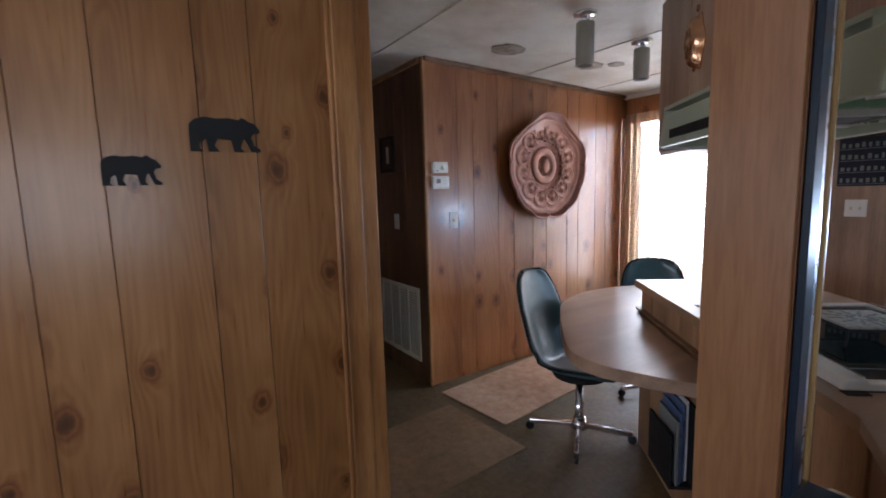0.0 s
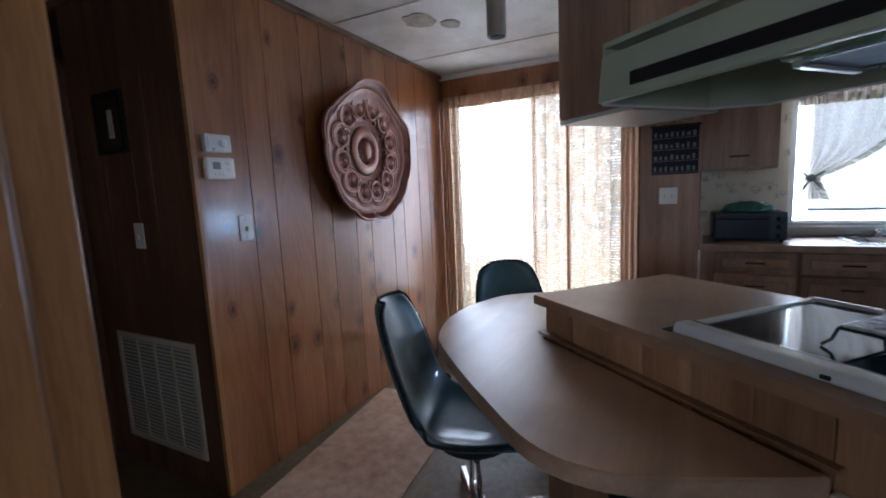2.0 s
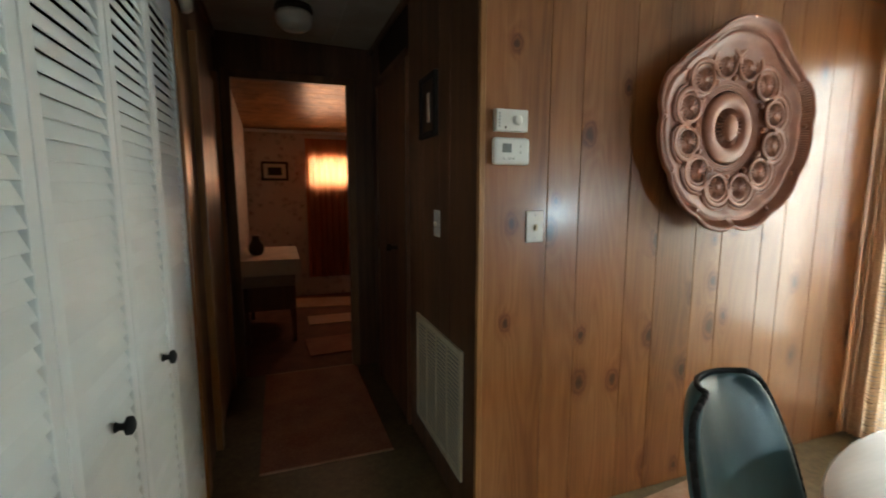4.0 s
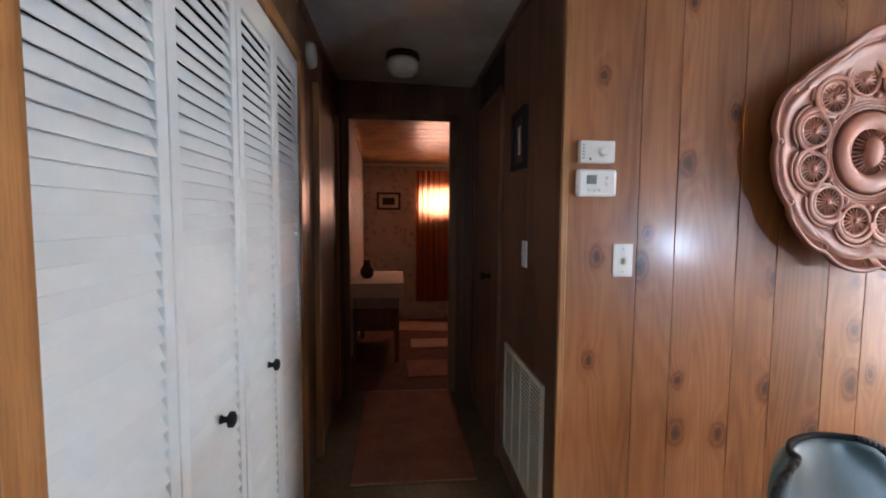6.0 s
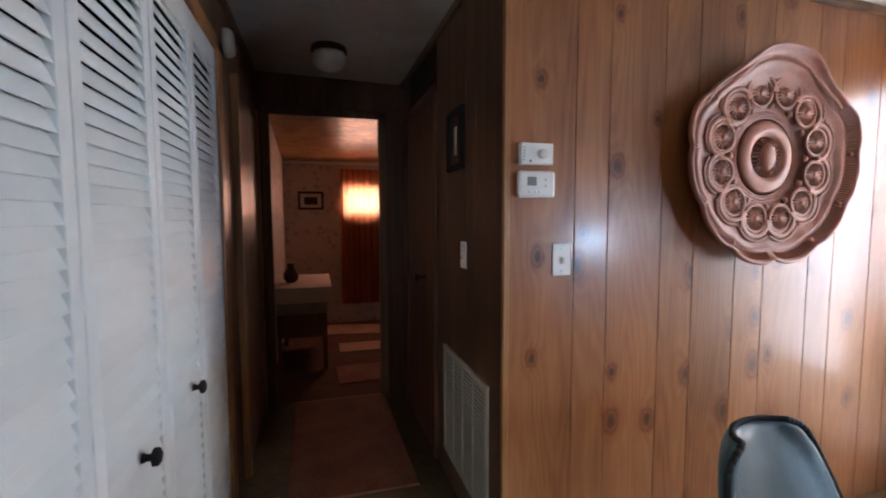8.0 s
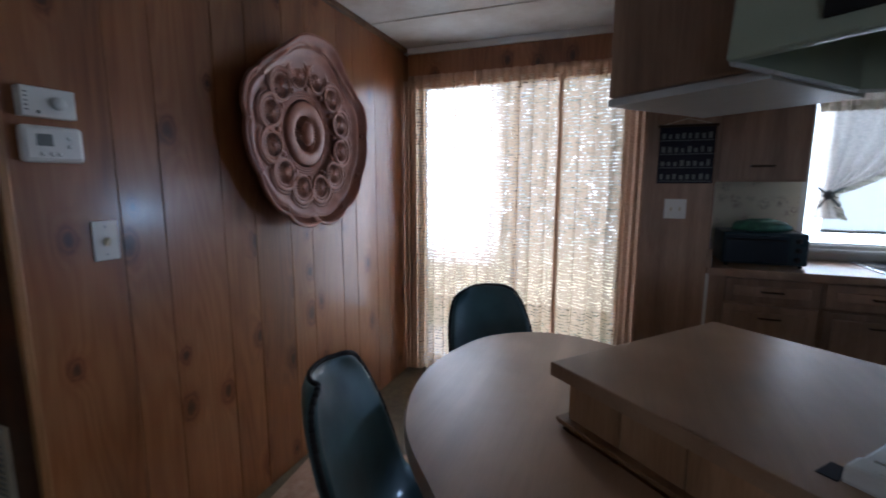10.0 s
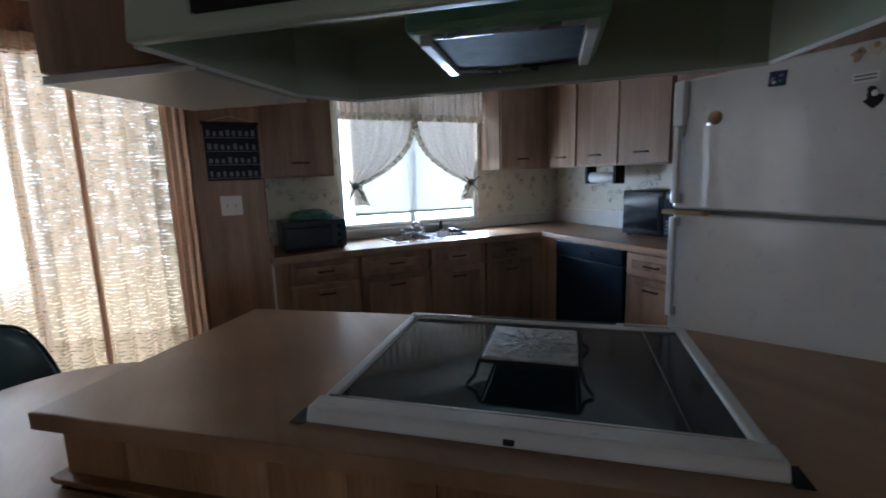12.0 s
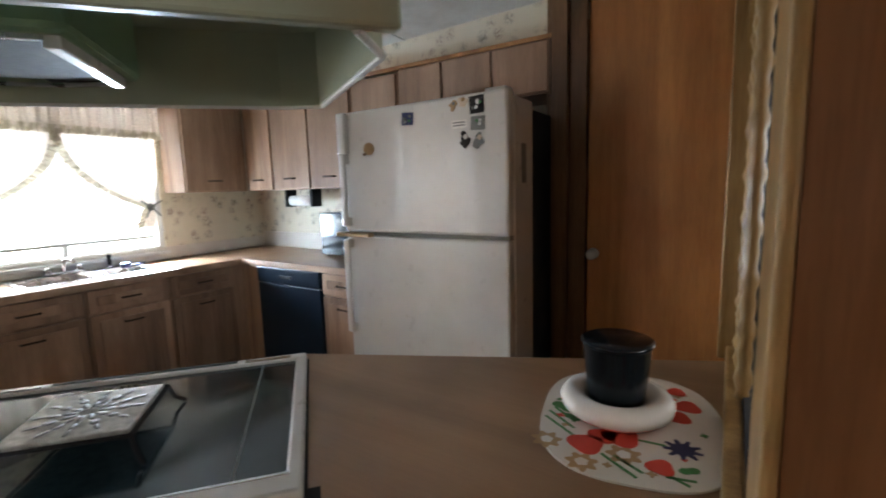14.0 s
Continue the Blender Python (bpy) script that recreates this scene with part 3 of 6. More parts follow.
# the rest of the living room, behind the camera
setting("wall_living_west", boxes((-3.6, -3.5, 0, -3.5, -0.7, 2.50), (-3.6, 1.1, 0, -3.5, 1.70, 2.50), (-3.6, -0.7, 0, -3.5, 1.1, 0.8), (-3.6, -0.7, 2.0, -3.5, 1.1, 2.50)), PANEL_BEAR)
setting("wall_living_south", boxes((-3.6, -3.6, 0, -2.1, -3.5, 2.50), (0.3, -3.6, 0, 0.81, -3.5, 2.50), (-2.1, -3.6, 0, 0.3, -3.5, 0.75), (-2.1, -3.6, 2.05, 0.3, -3.5, 2.50)), PANEL_BEAR)
setting("wall_utility_south", boxes((0.81, -3.6, 0, 1.66, -3.5, 2.50), (1.60, -3.5, 0, 1.66, -1.95, 2.42)), PANEL_DARK)

# bedroom
setting("wall_bedroom_north", boxes((-0.6, 7.2, 0, 1.37, 7.3, 2.40), (1.37, 7.2, 1.78, 2.1, 7.3, 2.40), (1.37, 7.2, 0, 2.1, 7.3, 1.40), (2.1, 7.2, 0, 3.2, 7.3, 2.40)), PAPER_BED, "pinkish floral wallpaper in the bedroom")
setting("wall_bedroom_sides", boxes((0.62, 4.76, 0, 0.66, 7.2, 2.40), (3.1, 4.75, 0, 3.2, 7.2, 2.40), (1.80, 4.70, 0, 3.2, 4.76, 2.40)), PAPER_BED)
setting("trim_bedroom_picture_rail", boxes((0.66, 7.17, 2.04, 3.1, 7.2, 2.08)), WHITE)


def board_ceiling():
    bm = bmesh.new()
    for i in range(16):
        y = 4.78 + i * 0.152
        vs = box(bm, 0.66, y, 0, 3.1, y + 0.148, 0.02, 0.002)
        for v in vs:
            v.co.z += 2.34 - 0.11 * (v.co.y - 4.75)
    return bm


setting("ceiling_boards", board_ceiling(), CASING, "varnished boards sloping down over the bedroom")

# outdoors
setting("ground", boxes((-60, -60, -0.9, 60, 60, -0.8)), speckled("dry_grass", (0.10, 0.11, 0.05), (0.17, 0.17, 0.08), (0.25, 0.23, 0.13), 5, 0.95), "dry grass outside")
# Past y = 1.2 the unseen upper part is added to block the sun.
setting("backdrop_garden", boxes((9.0, -9, -0.8, 9.05, 1.2, 3.9), (9.0, 1.2, -0.8, 9.05, 10, 7.0)), OUTSIDE, "bright garden with trees, its top raised unseen to block the sun")
setting("backdrop_bedroom", boxes((-2, 9.5, -0.8, 6, 9.55, 5.0)), OUTSIDE)

# ---------- patio door, window and their cloth ----------


def patio_door():
    t = thing("patio_door", pose(4.11, 1.975, 0), "aluminium sliding glass patio door behind sheer drapes", "door")
    part("frame", boxes((-0.03, -0.725, 0, 0.03, -0.695, 2.12), (-0.03, 0.695, 0, 0.03, 0.725, 2.12), (-0.03, -0.695, 2.09, 0.03, 0.695, 2.12), (-0.03, -0.725, 0.0, 0.03, 0.725, 0.035), bevel=0.004), STEEL, t)
    for y0, y1, x in ((-0.695, 0.03, 0.012), (-0.03, 0.695, -0.012)):
        sash = part("sash", boxes((x - 0.01, y0, 0.04, x + 0.01, y0 + 0.04, 2.09), (x - 0.01, y1 - 0.04, 0.04, x + 0.01, y1, 2.09), (x - 0.01, y0, 2.05, x + 0.01, y1, 2.09), (x - 0.01, y0, 0.04, x + 0.01, y1, 0.10)), STEEL, t)
        p = part("pane", boxes((x - 0.003, y0 + 0.04, 0.10, x + 0.003, y1 - 0.04, 2.05)), PANE, sash)
        p.visible_shadow = False


patio_door()


def drape(y0, y1, z0, z1, folds, depth, seed, x=0.0, flare=1.0, fold=0.3):
    """A hanging cloth with uneven folds along y."""
    rnd = random.Random(seed)
    bm = bmesh.new()
    ny, nz = folds * 16, 14
    ph = [rnd.uniform(0, 6.28) for _ in range(4)]
    rows = []
    for j in range(nz + 1):
        w = j / nz
        row = []
        for i in range(ny + 1):
            u = i / ny
            a = 2 * math.pi * folds * (u + 0.02 * math.sin(5 * u + ph[0]))
            d = depth * (0.55 + 0.45 * (1 - w) * flare) * (math.sin(a) + 0.35 * math.sin(2.3 * a + ph[1] + w) + 0.3 * math.sin(0.37 * a + ph[2]))
            row.append(bm.verts.new((x + d, y0 + (y1 - y0) * (u + fold * math.sin(a + 0.8 + 0.5 * w) / (2 * math.pi * folds)), z0 + (z1 - z0) * w)))
        rows.append(row)
    for a, b in zip(rows, rows[1:]):
        for i in range(ny):
            bm.faces.new((a[i], a[i + 1], b[i + 1], b[i]))
    for f in bm.faces:
        f.smooth = True
    return bm


def patio_drapes():
    t = thing("drapes", pose(3.965, 1.95, 0), "floor-length open-weave tan sheer drapes hanging in pleats", "curtain")
    part("sheer", drape(-0.655, 0.715, 0.03, 2.07, 16, 0.030, 3, fold=1.25), CURTAIN, t, "loosely woven tan sheer with bright slubs")
    part("side_panel", drape(0.70, 0.79, 0.02, 2.09, 3, 0.014, 5, -0.012), CURTAIN_DENSE, t, "brown gathered hem at the wall")
    part("side_panel", drape(-0.765, -0.645, 0.02, 2.09, 3, 0.014, 6, -0.008), CURTAIN_DENSE, t, "brown gathered hem beside the end panel")
    part("heading", drape(-0.76, 0.76, 2.03, 2.12, 24, 0.016, 4, -0.012), CURTAIN_DENSE, t, "stiff pleated heading")
    part("seam_fold", drape(-0.295, -0.265, 0.03, 2.05, 1, 0.010, 8, -0.045), CURTAIN_DENSE, t, "narrow doubled seam between two widths")


patio_drapes()


def kitchen_window():
    t = tagged(new("window_1"), "white aluminium kitchen window over the sink", "window", "", "structure")
    t.matrix_world = pose(4.66, -0.415, 0)
    part("window_frame", boxes((-0.03, -0.635, 0.985, 0.03, -0.595, 2.07), (-0.03, 0.595, 0.985, 0.03, 0.635, 2.07), (-0.03, -0.595, 0.985, 0.03, 0.595, 1.02), (-0.03, -0.595, 2.03, 0.03, 0.595, 2.07), (-0.02, -0.02, 1.02, 0.02, 0.02, 2.03), bevel=0.004), ENAMEL, t)
    part("window_sill", boxes((-0.105, -0.64, 0.962, -0.03, 0.64, 0.985), bevel=0.004), ENAMEL, t)
    for y0, y1 in ((-0.595, -0.02), (0.02, 0.595)):
        p = part("pane", boxes((-0.003, y0, 1.02, 0.003, y1, 2.03)), PANE, t)
        p.visible_shadow = False


kitchen_window()


def shade():
    t = thing("roller_shade", pose(4.60, -0.415, 0), "white roller shade drawn almost to the sill", "window shade")
    part("cloth", boxes((-0.002, -0.56, 1.10, 0.002, 0.52, 2.03)), SHADE, t)
    part("roller", turned(rod([(0, -0.58, 2.035), (0, 0.58, 2.035)], 0.018, 12), Matrix()), ENAMEL, t)
    part("hem_bar", boxes((-0.006, -0.56, 1.09, 0.006, 0.52, 1.11)), ENAMEL, t)


shade()


def tieback(side):
    """One swagged half of a café curtain, gathered to a tie at the outer edge. side: +1 towards +y."""
    bm = bmesh.new()
    nu, nv = 40, 18
    rows = []
    for j in range(nv + 1):
        w = j / nv
        inner = 0.01 + 0.49 * min(1.0, w / 0.80) ** 3.1
        if w > 0.82:
            inner = 0.50 - 0.06 * (w - 0.82) / 0.18
        outer = 0.60 - 0.05 * max(0.0, 1 - abs(w - 0.82) / 0.3)
        row = []
        for i in range(nu + 1):
            u = i / nu
            y = inner + (outer - inner) * u
            d = 0.016 * math.sin(u * 34 + 2 * w) * (0.6 + 0.4 * w)
            row.append(bm.verts.new((-d, side * y, 1.98 - 0.80 * w)))
        rows.append(row)
    for a, b in zip(rows, rows[1:]):
        for i in range(nu):
            bm.faces.new((a[i], a[i + 1], b[i + 1], b[i]))
    for f in bm.faces:
        f.smooth = True
    ruffle = bmesh.new()
    prev = None
    for j in range(61):
        w = j / 60
        inner = 0.01 + 0.49 * min(1.0, w / 0.80) ** 3.1 if w <= 0.82 else 0.50 - 0.06 * (w - 0.82) / 0.18
        wob = 0.012 * math.sin(j * 1.9)
        pair = [ruffle.verts.new((-0.02 + wob, side * (inner - 0.035), 1.98 - 0.80 * w - 0.01)), ruffle.verts.new((-0.022 - wob, side * (inner + 0.012), 1.98 - 0.80 * w))]
        if prev:
            ruffle.faces.new((prev[0], prev[1], pair[1], pair[0]))
        prev = pair
    return bm, ruffle


def cafe_curtains():
    m = pose(4.565, -0.415, 0)
    for side in (1, -1):
        t = thing("tied_back_curtain", m, "cream lace-edged curtain tied back at the kitchen window", "curtain", "kitchen window curtains")
        body, ruffle = tieback(side)
        part("panel", body, LACE, t)
        part("ruffle", ruffle, cloth_edge, t, "embroidered ruffled edge")
        knot = lathe([(0.002, -0.03), (0.03, -0.012), (0.03, 0.012), (0.002, 0.03)], 10)
        part("tie", turned(knot, Matrix.Translation((-0.03, side * 0.52, 1.33))), GREYPRINT, t, "grey-green bow")
        tails = bmesh.new()
        for dy, dz in ((-0.06, -0.07), (0.045, -0.08), (0.07, 0.05), (-0.075, 0.045)):
            tube(tails, (-0.035, side * 0.52, 1.33), (-0.035, side * 0.52 + dy, 1.33 + dz), 0.007, 6)
        part("bow_tail", tails, GREYPRINT, t)
    v = thing("valance", m, "cream gathered valance with an embroidered hem", "curtain")
    part("skirt", drape(-0.63, 0.63, 1.86, 2.09, 20, 0.014, 21, -0.05), LACE, v)
    part("hem", drape(-0.63, 0.63, 1.83, 1.885, 26, 0.015, 22, -0.056), cloth_edge, v, "scalloped embroidered edge")


cloth_edge = cloth("embroidered_edge", (0.66, 0.60, 0.48), 0.10, 0.55, False, (90, 90, 90))
cafe_curtains()

# ---------- the bar ----------


def bar_outline(inset=0.0):
    return [(0, 0), (0, 0.742), (0.45, 0.755), (1.42, 0.745), (1.985, 0.48), (2.56, 0.215), (2.235, -0.33), (1.52, 0.0)]


def bar_counter():
    t = thing("bar_counter", BAR, "angled breakfast bar with a tan laminate top and wood-grain base", "counter")
    pts = bar_outline()
    part("countertop", prism(pts[::-1], 0.892, 0.93, 0.004), TOP, t, "tan wood-grain laminate top with a square edge")
    body = [(0.05, 0.03), (0.05, 0.70), (1.42, 0.70), (1.97, 0.44), (2.50, 0.20), (2.20, -0.27), (1.52, 0.03)]
    part("base", prism(body[::-1], 0.0, 0.892), BASEWOOD, t, "wood-grain laminate base")
    part("riser_moulding", boxes((0.04, -0.004, 0.775, 1.05, 0.03, 0.787), (0.028, 0.0, 0.775, 0.05, 0.70, 0.787), bevel=0.002), TRIM_DARK, t)
    for k in range(9):
        s0 = 0.052 + k * 0.163
        part("front_board", boxes((s0, 0.022, 0.012, s0 + 0.16, 0.031, 0.886), bevel=0.002), BASEWOOD, t)
    return t


bar_counter()


def open_curve(points, n=6):
    """A Catmull-Rom curve through points, with its ends held."""
    out = []
    pts = [points[0]] + list(points) + [points[-1]]
    for i in range(1, len(pts) - 2):
        p0, p1, p2, p3 = (Vector(pts[i + j - 1]) for j in range(4))
        for s in range(n):
            u = s / n
            out.append(tuple(0.5 * (2 * p1 + (p2 - p0) * u + (2 * p0 - 5 * p1 + 4 * p2 - p3) * u * u + (3 * p1 - p0 - 3 * p2 + p3) * u ** 3)))
    return out + [tuple(points[-1])]


def dinette_table():
    t = thing("dinette_table", BAR, "rounded tan laminate dinette table built round the end of the bar", "table")
    curve = open_curve([(1.035, -0.004), (0.90, -0.27), (0.80, -0.40), (0.66, -0.462), (0.42, -0.452), (0.10, -0.415), (-0.17, -0.355), (-0.40, -0.20), (-0.55, 0.0), (-0.63, 0.25), (-0.54, 0.49), (-0.30, 0.61), (-0.02, 0.66)], 5)
    pts = curve + [(0.049, 0.66), (0.049, -0.004)]
    part("tabletop", prism(pts[::-1], 0.722, 0.765, 0.003), TOP, t)
    edge = bmesh.new()
    rim = pts[:-2]
    for (x0, y0), (x1, y1) in zip(rim, rim[1:]):
        d = Vector((x1 - x0, y1 - y0, 0))
        n = Vector((d.y, -d.x, 0)).normalized() * -0.003
        a, b = Vector((x0, y0, 0)) + n, Vector((x1, y1, 0)) + n
        vs = [edge.verts.new(p) for p in ((a.x, a.y, 0.716), (b.x, b.y, 0.716), (b.x, b.y, 0.760), (a.x, a.y, 0.760))]
        edge.faces.new(vs)
    bmesh.ops.remove_doubles(edge, verts=edge.verts, dist=0.002)
    part("edge_band", edge, TOP_EDGE, t, "pale wood-grain edge band")


dinette_table()


def cooktop():
    m = BAR @ pose(1.004, 0.382, 0.93, 0, 0, -1.5)
    t = thing("cooktop", m, "white-framed ceramic glass cooktop set into the bar", "cooktop")
    W, D = 0.399, 0.322
    part("glass", boxes((-W + 0.02, -D + 0.055, 0.002, W - 0.02, D - 0.03, 0.014)), GLASSTOP, t, "smoky black ceramic glass")
    rail = bmesh.new()
    vs = box(rail, -W, -D, 0.0, W, -D + 0.062, 0.030, 0.007)
    for v in vs:
        v.co.y += 0.35 * max(0.0, v.co.z) if v.co.y < -D + 0.03 else 0.0
    part("front_rail", rail, ENAMEL, t, "wide white front rail")
    part("glass_bead", boxes((-W + 0.02, -D + 0.058, 0.012, W - 0.02, -D + 0.066, 0.0305), bevel=0.002), CHROME, t, "bright bead along the glass")
    part("back_rail", boxes((-W, D - 0.035, 0.0, W, D, 0.024), bevel=0.007), ENAMEL, t)
    for x0, x1 in ((-W + 0.01, -0.22), (0.24, W - 0.04)):
        part("back_trim", boxes((x0, D - 0.03, 0.022, x1, D - 0.018, 0.0265), bevel=0.0015), CHROME, t)
    part("back_vent", boxes((-0.2, D - 0.025, 0.022, 0.22, D - 0.010, 0.0255)), BLACK, t)
    for x0 in (-W, W - 0.028):
        part("side_rail", boxes((x0, -D + 0.055, 0.0, x0 + 0.028, D - 0.03, 0.022), bevel=0.006), ENAMEL, t)
    part("glass_seam", boxes((0.285, -D + 0.068, 0.0138, 0.289, D - 0.036, 0.0144)), GREYPRINT, t, "fine seam between glass and control strip")
    for gap in ((-W - 0.030, -D - 0.004, 0.0005, -W, -D + 0.05, 0.0025), (W, -D - 0.004, 0.0005, W + 0.026, -D + 0.05, 0.0025), (-W - 0.008, -D + 0.05, 0.0005, -W, D, 0.0025), (W, -D + 0.05, 0.0005, W + 0.006, D, 0.0025)):
        part("shadow_gap", boxes(gap), BLACK, t)
    part("badge", boxes((-0.022, -D - 0.001, 0.006, -0.002, -D + 0.006, 0.016), bevel=0.002), BLACK, t)
    return t


cooktop()


def trivet():
    m = BAR @ pose(1.01, 0.375, 0.9445, 0, 0, -2)
    t = thing("trivet", m, "square patterned tile trivet in a black iron stand on the cooktop", "trivet")
    part("tile", boxes((-0.10, -0.10, 0.049, 0.10, 0.10, 0.058), bevel=0.003), TILE_GREY, t, "white tile with a grey pattern")
    for k in range(12):
        a = k * math.pi / 6
        for r0, rr, sq in ((0.030, 0.014, 0.4), (0.058, 0.011, 0.7), (0.082, 0.013, 0.35)):
            petal = lathe([(0.001, 0.0), (rr, 0.0), (rr, 0.0012), (0.001, 0.0012)], 14, sq)
            part("printed_leaf", turned(petal, Matrix.Translation((r0 * math.cos(a), r0 * math.sin(a), 0.0585)) @ Matrix.Rotation(a, 4, "Z")), TILEPRINT, t)
    rim = bmesh.new()
    for a, b in (((-0.105, -0.105), (0.105, -0.105)), ((0.105, -0.105), (0.105, 0.105)), ((0.105, 0.105), (-0.105, 0.105)), ((-0.105, 0.105), (-0.105, -0.105))):
        tube(rim, (*a, 0.048), (*b, 0.048), 0.004, 6)
    part("rim", rim, BLACK, t)
    for x, y in ((-0.105, -0.105), (0.105, -0.105), (-0.105, 0.105), (0.105, 0.105)):
        part("leg", rod([(x, y, 0.048), (x * 1.08, y * 1.08, 0.018), (x * 1.22, y * 1.22, 0.003)], 0.004, 6), BLACK, t)


trivet()

# ---------- over the bar ----------


def overhead_cabinet():
    t = thing("overhead_cabinet", BAR, "wood-grain wall cabinet hung from the ceiling above the bar", "cabinet")
    part("end_box", boxes((0.08, 0.09, 1.60, 0.42, 0.46, 2.34), bevel=0.003), OAK, t)
    part("end_bottom", boxes((0.075, 0.085, 1.588, 0.425, 0.47, 1.602), bevel=0.002), TAUPE, t, "dull grey underside")
    part("bottom_rim", boxes((0.073, 0.083, 1.588, 0.427, 0.0865, 1.604), (0.073, 0.0865, 1.588, 0.0765, 0.47, 1.604)), ENAMEL, t, "pale edging round the underside")
    part("box", boxes((0.42, 0.09, 1.775, 1.56, 0.46, 2.36)), OAK, t)
    for s0, s1 in ((0.085, 0.415), (0.425, 0.80), (0.805, 1.18), (1.185, 1.555)):
        z0 = 1.605 if s0 < 0.3 else 1.735
        part("door", boxes((s0, 0.070, z0, s1, 0.092, 2.32), bevel=0.004), OAK, t)


overhead_cabinet()


def range_hood():
    t = thing("range_hood", BAR, "pale enamel range hood with a black vent slot", "range hood")
    plan = [(0.425, -0.03), (0.425, 0.42), (0.53, 0.56), (1.40, 0.505), (1.487, 0.475), (1.55, 0.07), (1.50, -0.03)]
    for (x0, y0), (x1, y1) in zip(plan, plan[1:]):
        d = Vector((x1 - x0, y1 - y0, 0))
        n = Vector((-d.y, d.x, 0)).normalized() * -0.008
        bm = bmesh.new()
        a, b = Vector((x0, y0, 0)), Vector((x1, y1, 0))
        lo = [bm.verts.new((p.x, p.y, 1.60)) for p in (a, b, b + n, a + n)]
        hi = [bm.verts.new((p.x, p.y, 1.765)) for p in (a, b, b + n, a + n)]
        bm.faces.new(lo[::-1])
        bm.faces.new(hi)
        for i in range(4):
            bm.faces.new((lo[i], lo[(i + 1) % 4], hi[(i + 1) % 4], hi[i]))
        part("side_panel", bm, HOODPAINT, t)
        lip = bmesh.new()
        tube(lip, (x0, y0, 1.60), (x1, y1, 1.60), 0.006, 8)
        part("rim", lip, ENAMEL, t)
    part("top_panel", prism(plan, 1.755, 1.77), HOODPAINT, t)
    front = bmesh.new()
    vs = box(front, 0.42, -0.045, 1.60, 1.555, -0.02, 1.735, 0.006)
    for v in vs:
        v.co.y += 0.12 * max(0, v.co.z - 1.62)
    part("front_panel", front, HOODPAINT, t)
    part("vent_slot", turned(boxes((0.55, -0.052, 1.628, 1.43, -0.03, 1.662)), Matrix()), BLACK, t, "long black louvred vent slot")
    for k in range(3):
        part("slot_louvre", boxes((0.555, -0.0445, 1.634 + k * 0.010, 1.425, -0.05, 1.637 + k * 0.010)), GREYPRINT, t)
    part("slot_badge", boxes((1.12, -0.056, 1.639, 1.26, -0.0535, 1.651)), STEEL, t)
    blower = bmesh.new()
    vs = box(blower, 0.80, 0.15, 1.63, 1.14, 0.455, 1.757, 0.012)
    part("blower_box", blower, HOODTEAL, t, "teal-green blower housing")
    part("filter", boxes((0.845, 0.178, 1.622, 1.101, 0.412, 1.629)), FILTER, t)
    for x in (0.822, 1.102):
        part("filter_side", boxes((x, 0.17, 1.612, x + 0.022, 0.42, 1.632), bevel=0.003), ENAMEL, t, "bright white edge strip of the filter")
    part("filter_front", boxes((0.844, 0.17, 1.622, 1.102, 0.178, 1.632), bevel=0.002), STEEL, t)
    lip = bmesh.new()
    for k in range(8):
        u0, u1 = k / 8, (k + 1) / 8
        tube(lip, (0.844 + 0.258 * u0, 0.412 + 0.03 * math.sin(math.pi * u0), 1.618), (0.844 + 0.258 * u1, 0.412 + 0.03 * math.sin(math.pi * u1), 1.618), 0.004, 6)
    part("filter_lip", lip, STEEL, t, "bowed wire lip")
    part("lamp_recess", boxes((0.98, 0.455, 1.63, 1.10, 0.485, 1.70), bevel=0.004), BLACK, t)


range_hood()

# ---------- dining corner ----------


def chair_mesh_shell():
    """The bucket: seat and back in one padded sheet, open to the front (-y is the front)."""
    bm = bmesh.new()
    prof = [(-0.23, 0.43, 0.19), (-0.20, 0.445, 0.215), (-0.10, 0.435, 0.225), (0.02, 0.425, 0.225), (0.12, 0.435, 0.22), (0.185, 0.475, 0.21), (0.22, 0.55, 0.205), (0.25, 0.65, 0.205), (0.28, 0.75, 0.20), (0.315, 0.855, 0.178), (0.335, 0.92, 0.146), (0.342, 0.952, 0.09)]
    n = 14
    rows = []
    for k, (y, z, w) in enumerate(prof):
        row = []
        for i in range(n + 1):
            u = -1 + 2 * i / n
            lift = 0.055 * abs(u) ** 3 if k < 6 else 0.0
            fwd = -0.05 * abs(u) ** 2.5 if k >= 5 else 0.0
            row.append(bm.verts.new((1.14 * u * w, 1.04 * y + fwd, z + lift)))
        rows.append(row)
    for a, b in zip(rows, rows[1:]):
        for i in range(n):
            bm.faces.new((a[i], a[i + 1], b[i + 1], b[i]))
    bmesh.ops.recalc_face_normals(bm, faces=bm.faces)
    return bm, rows


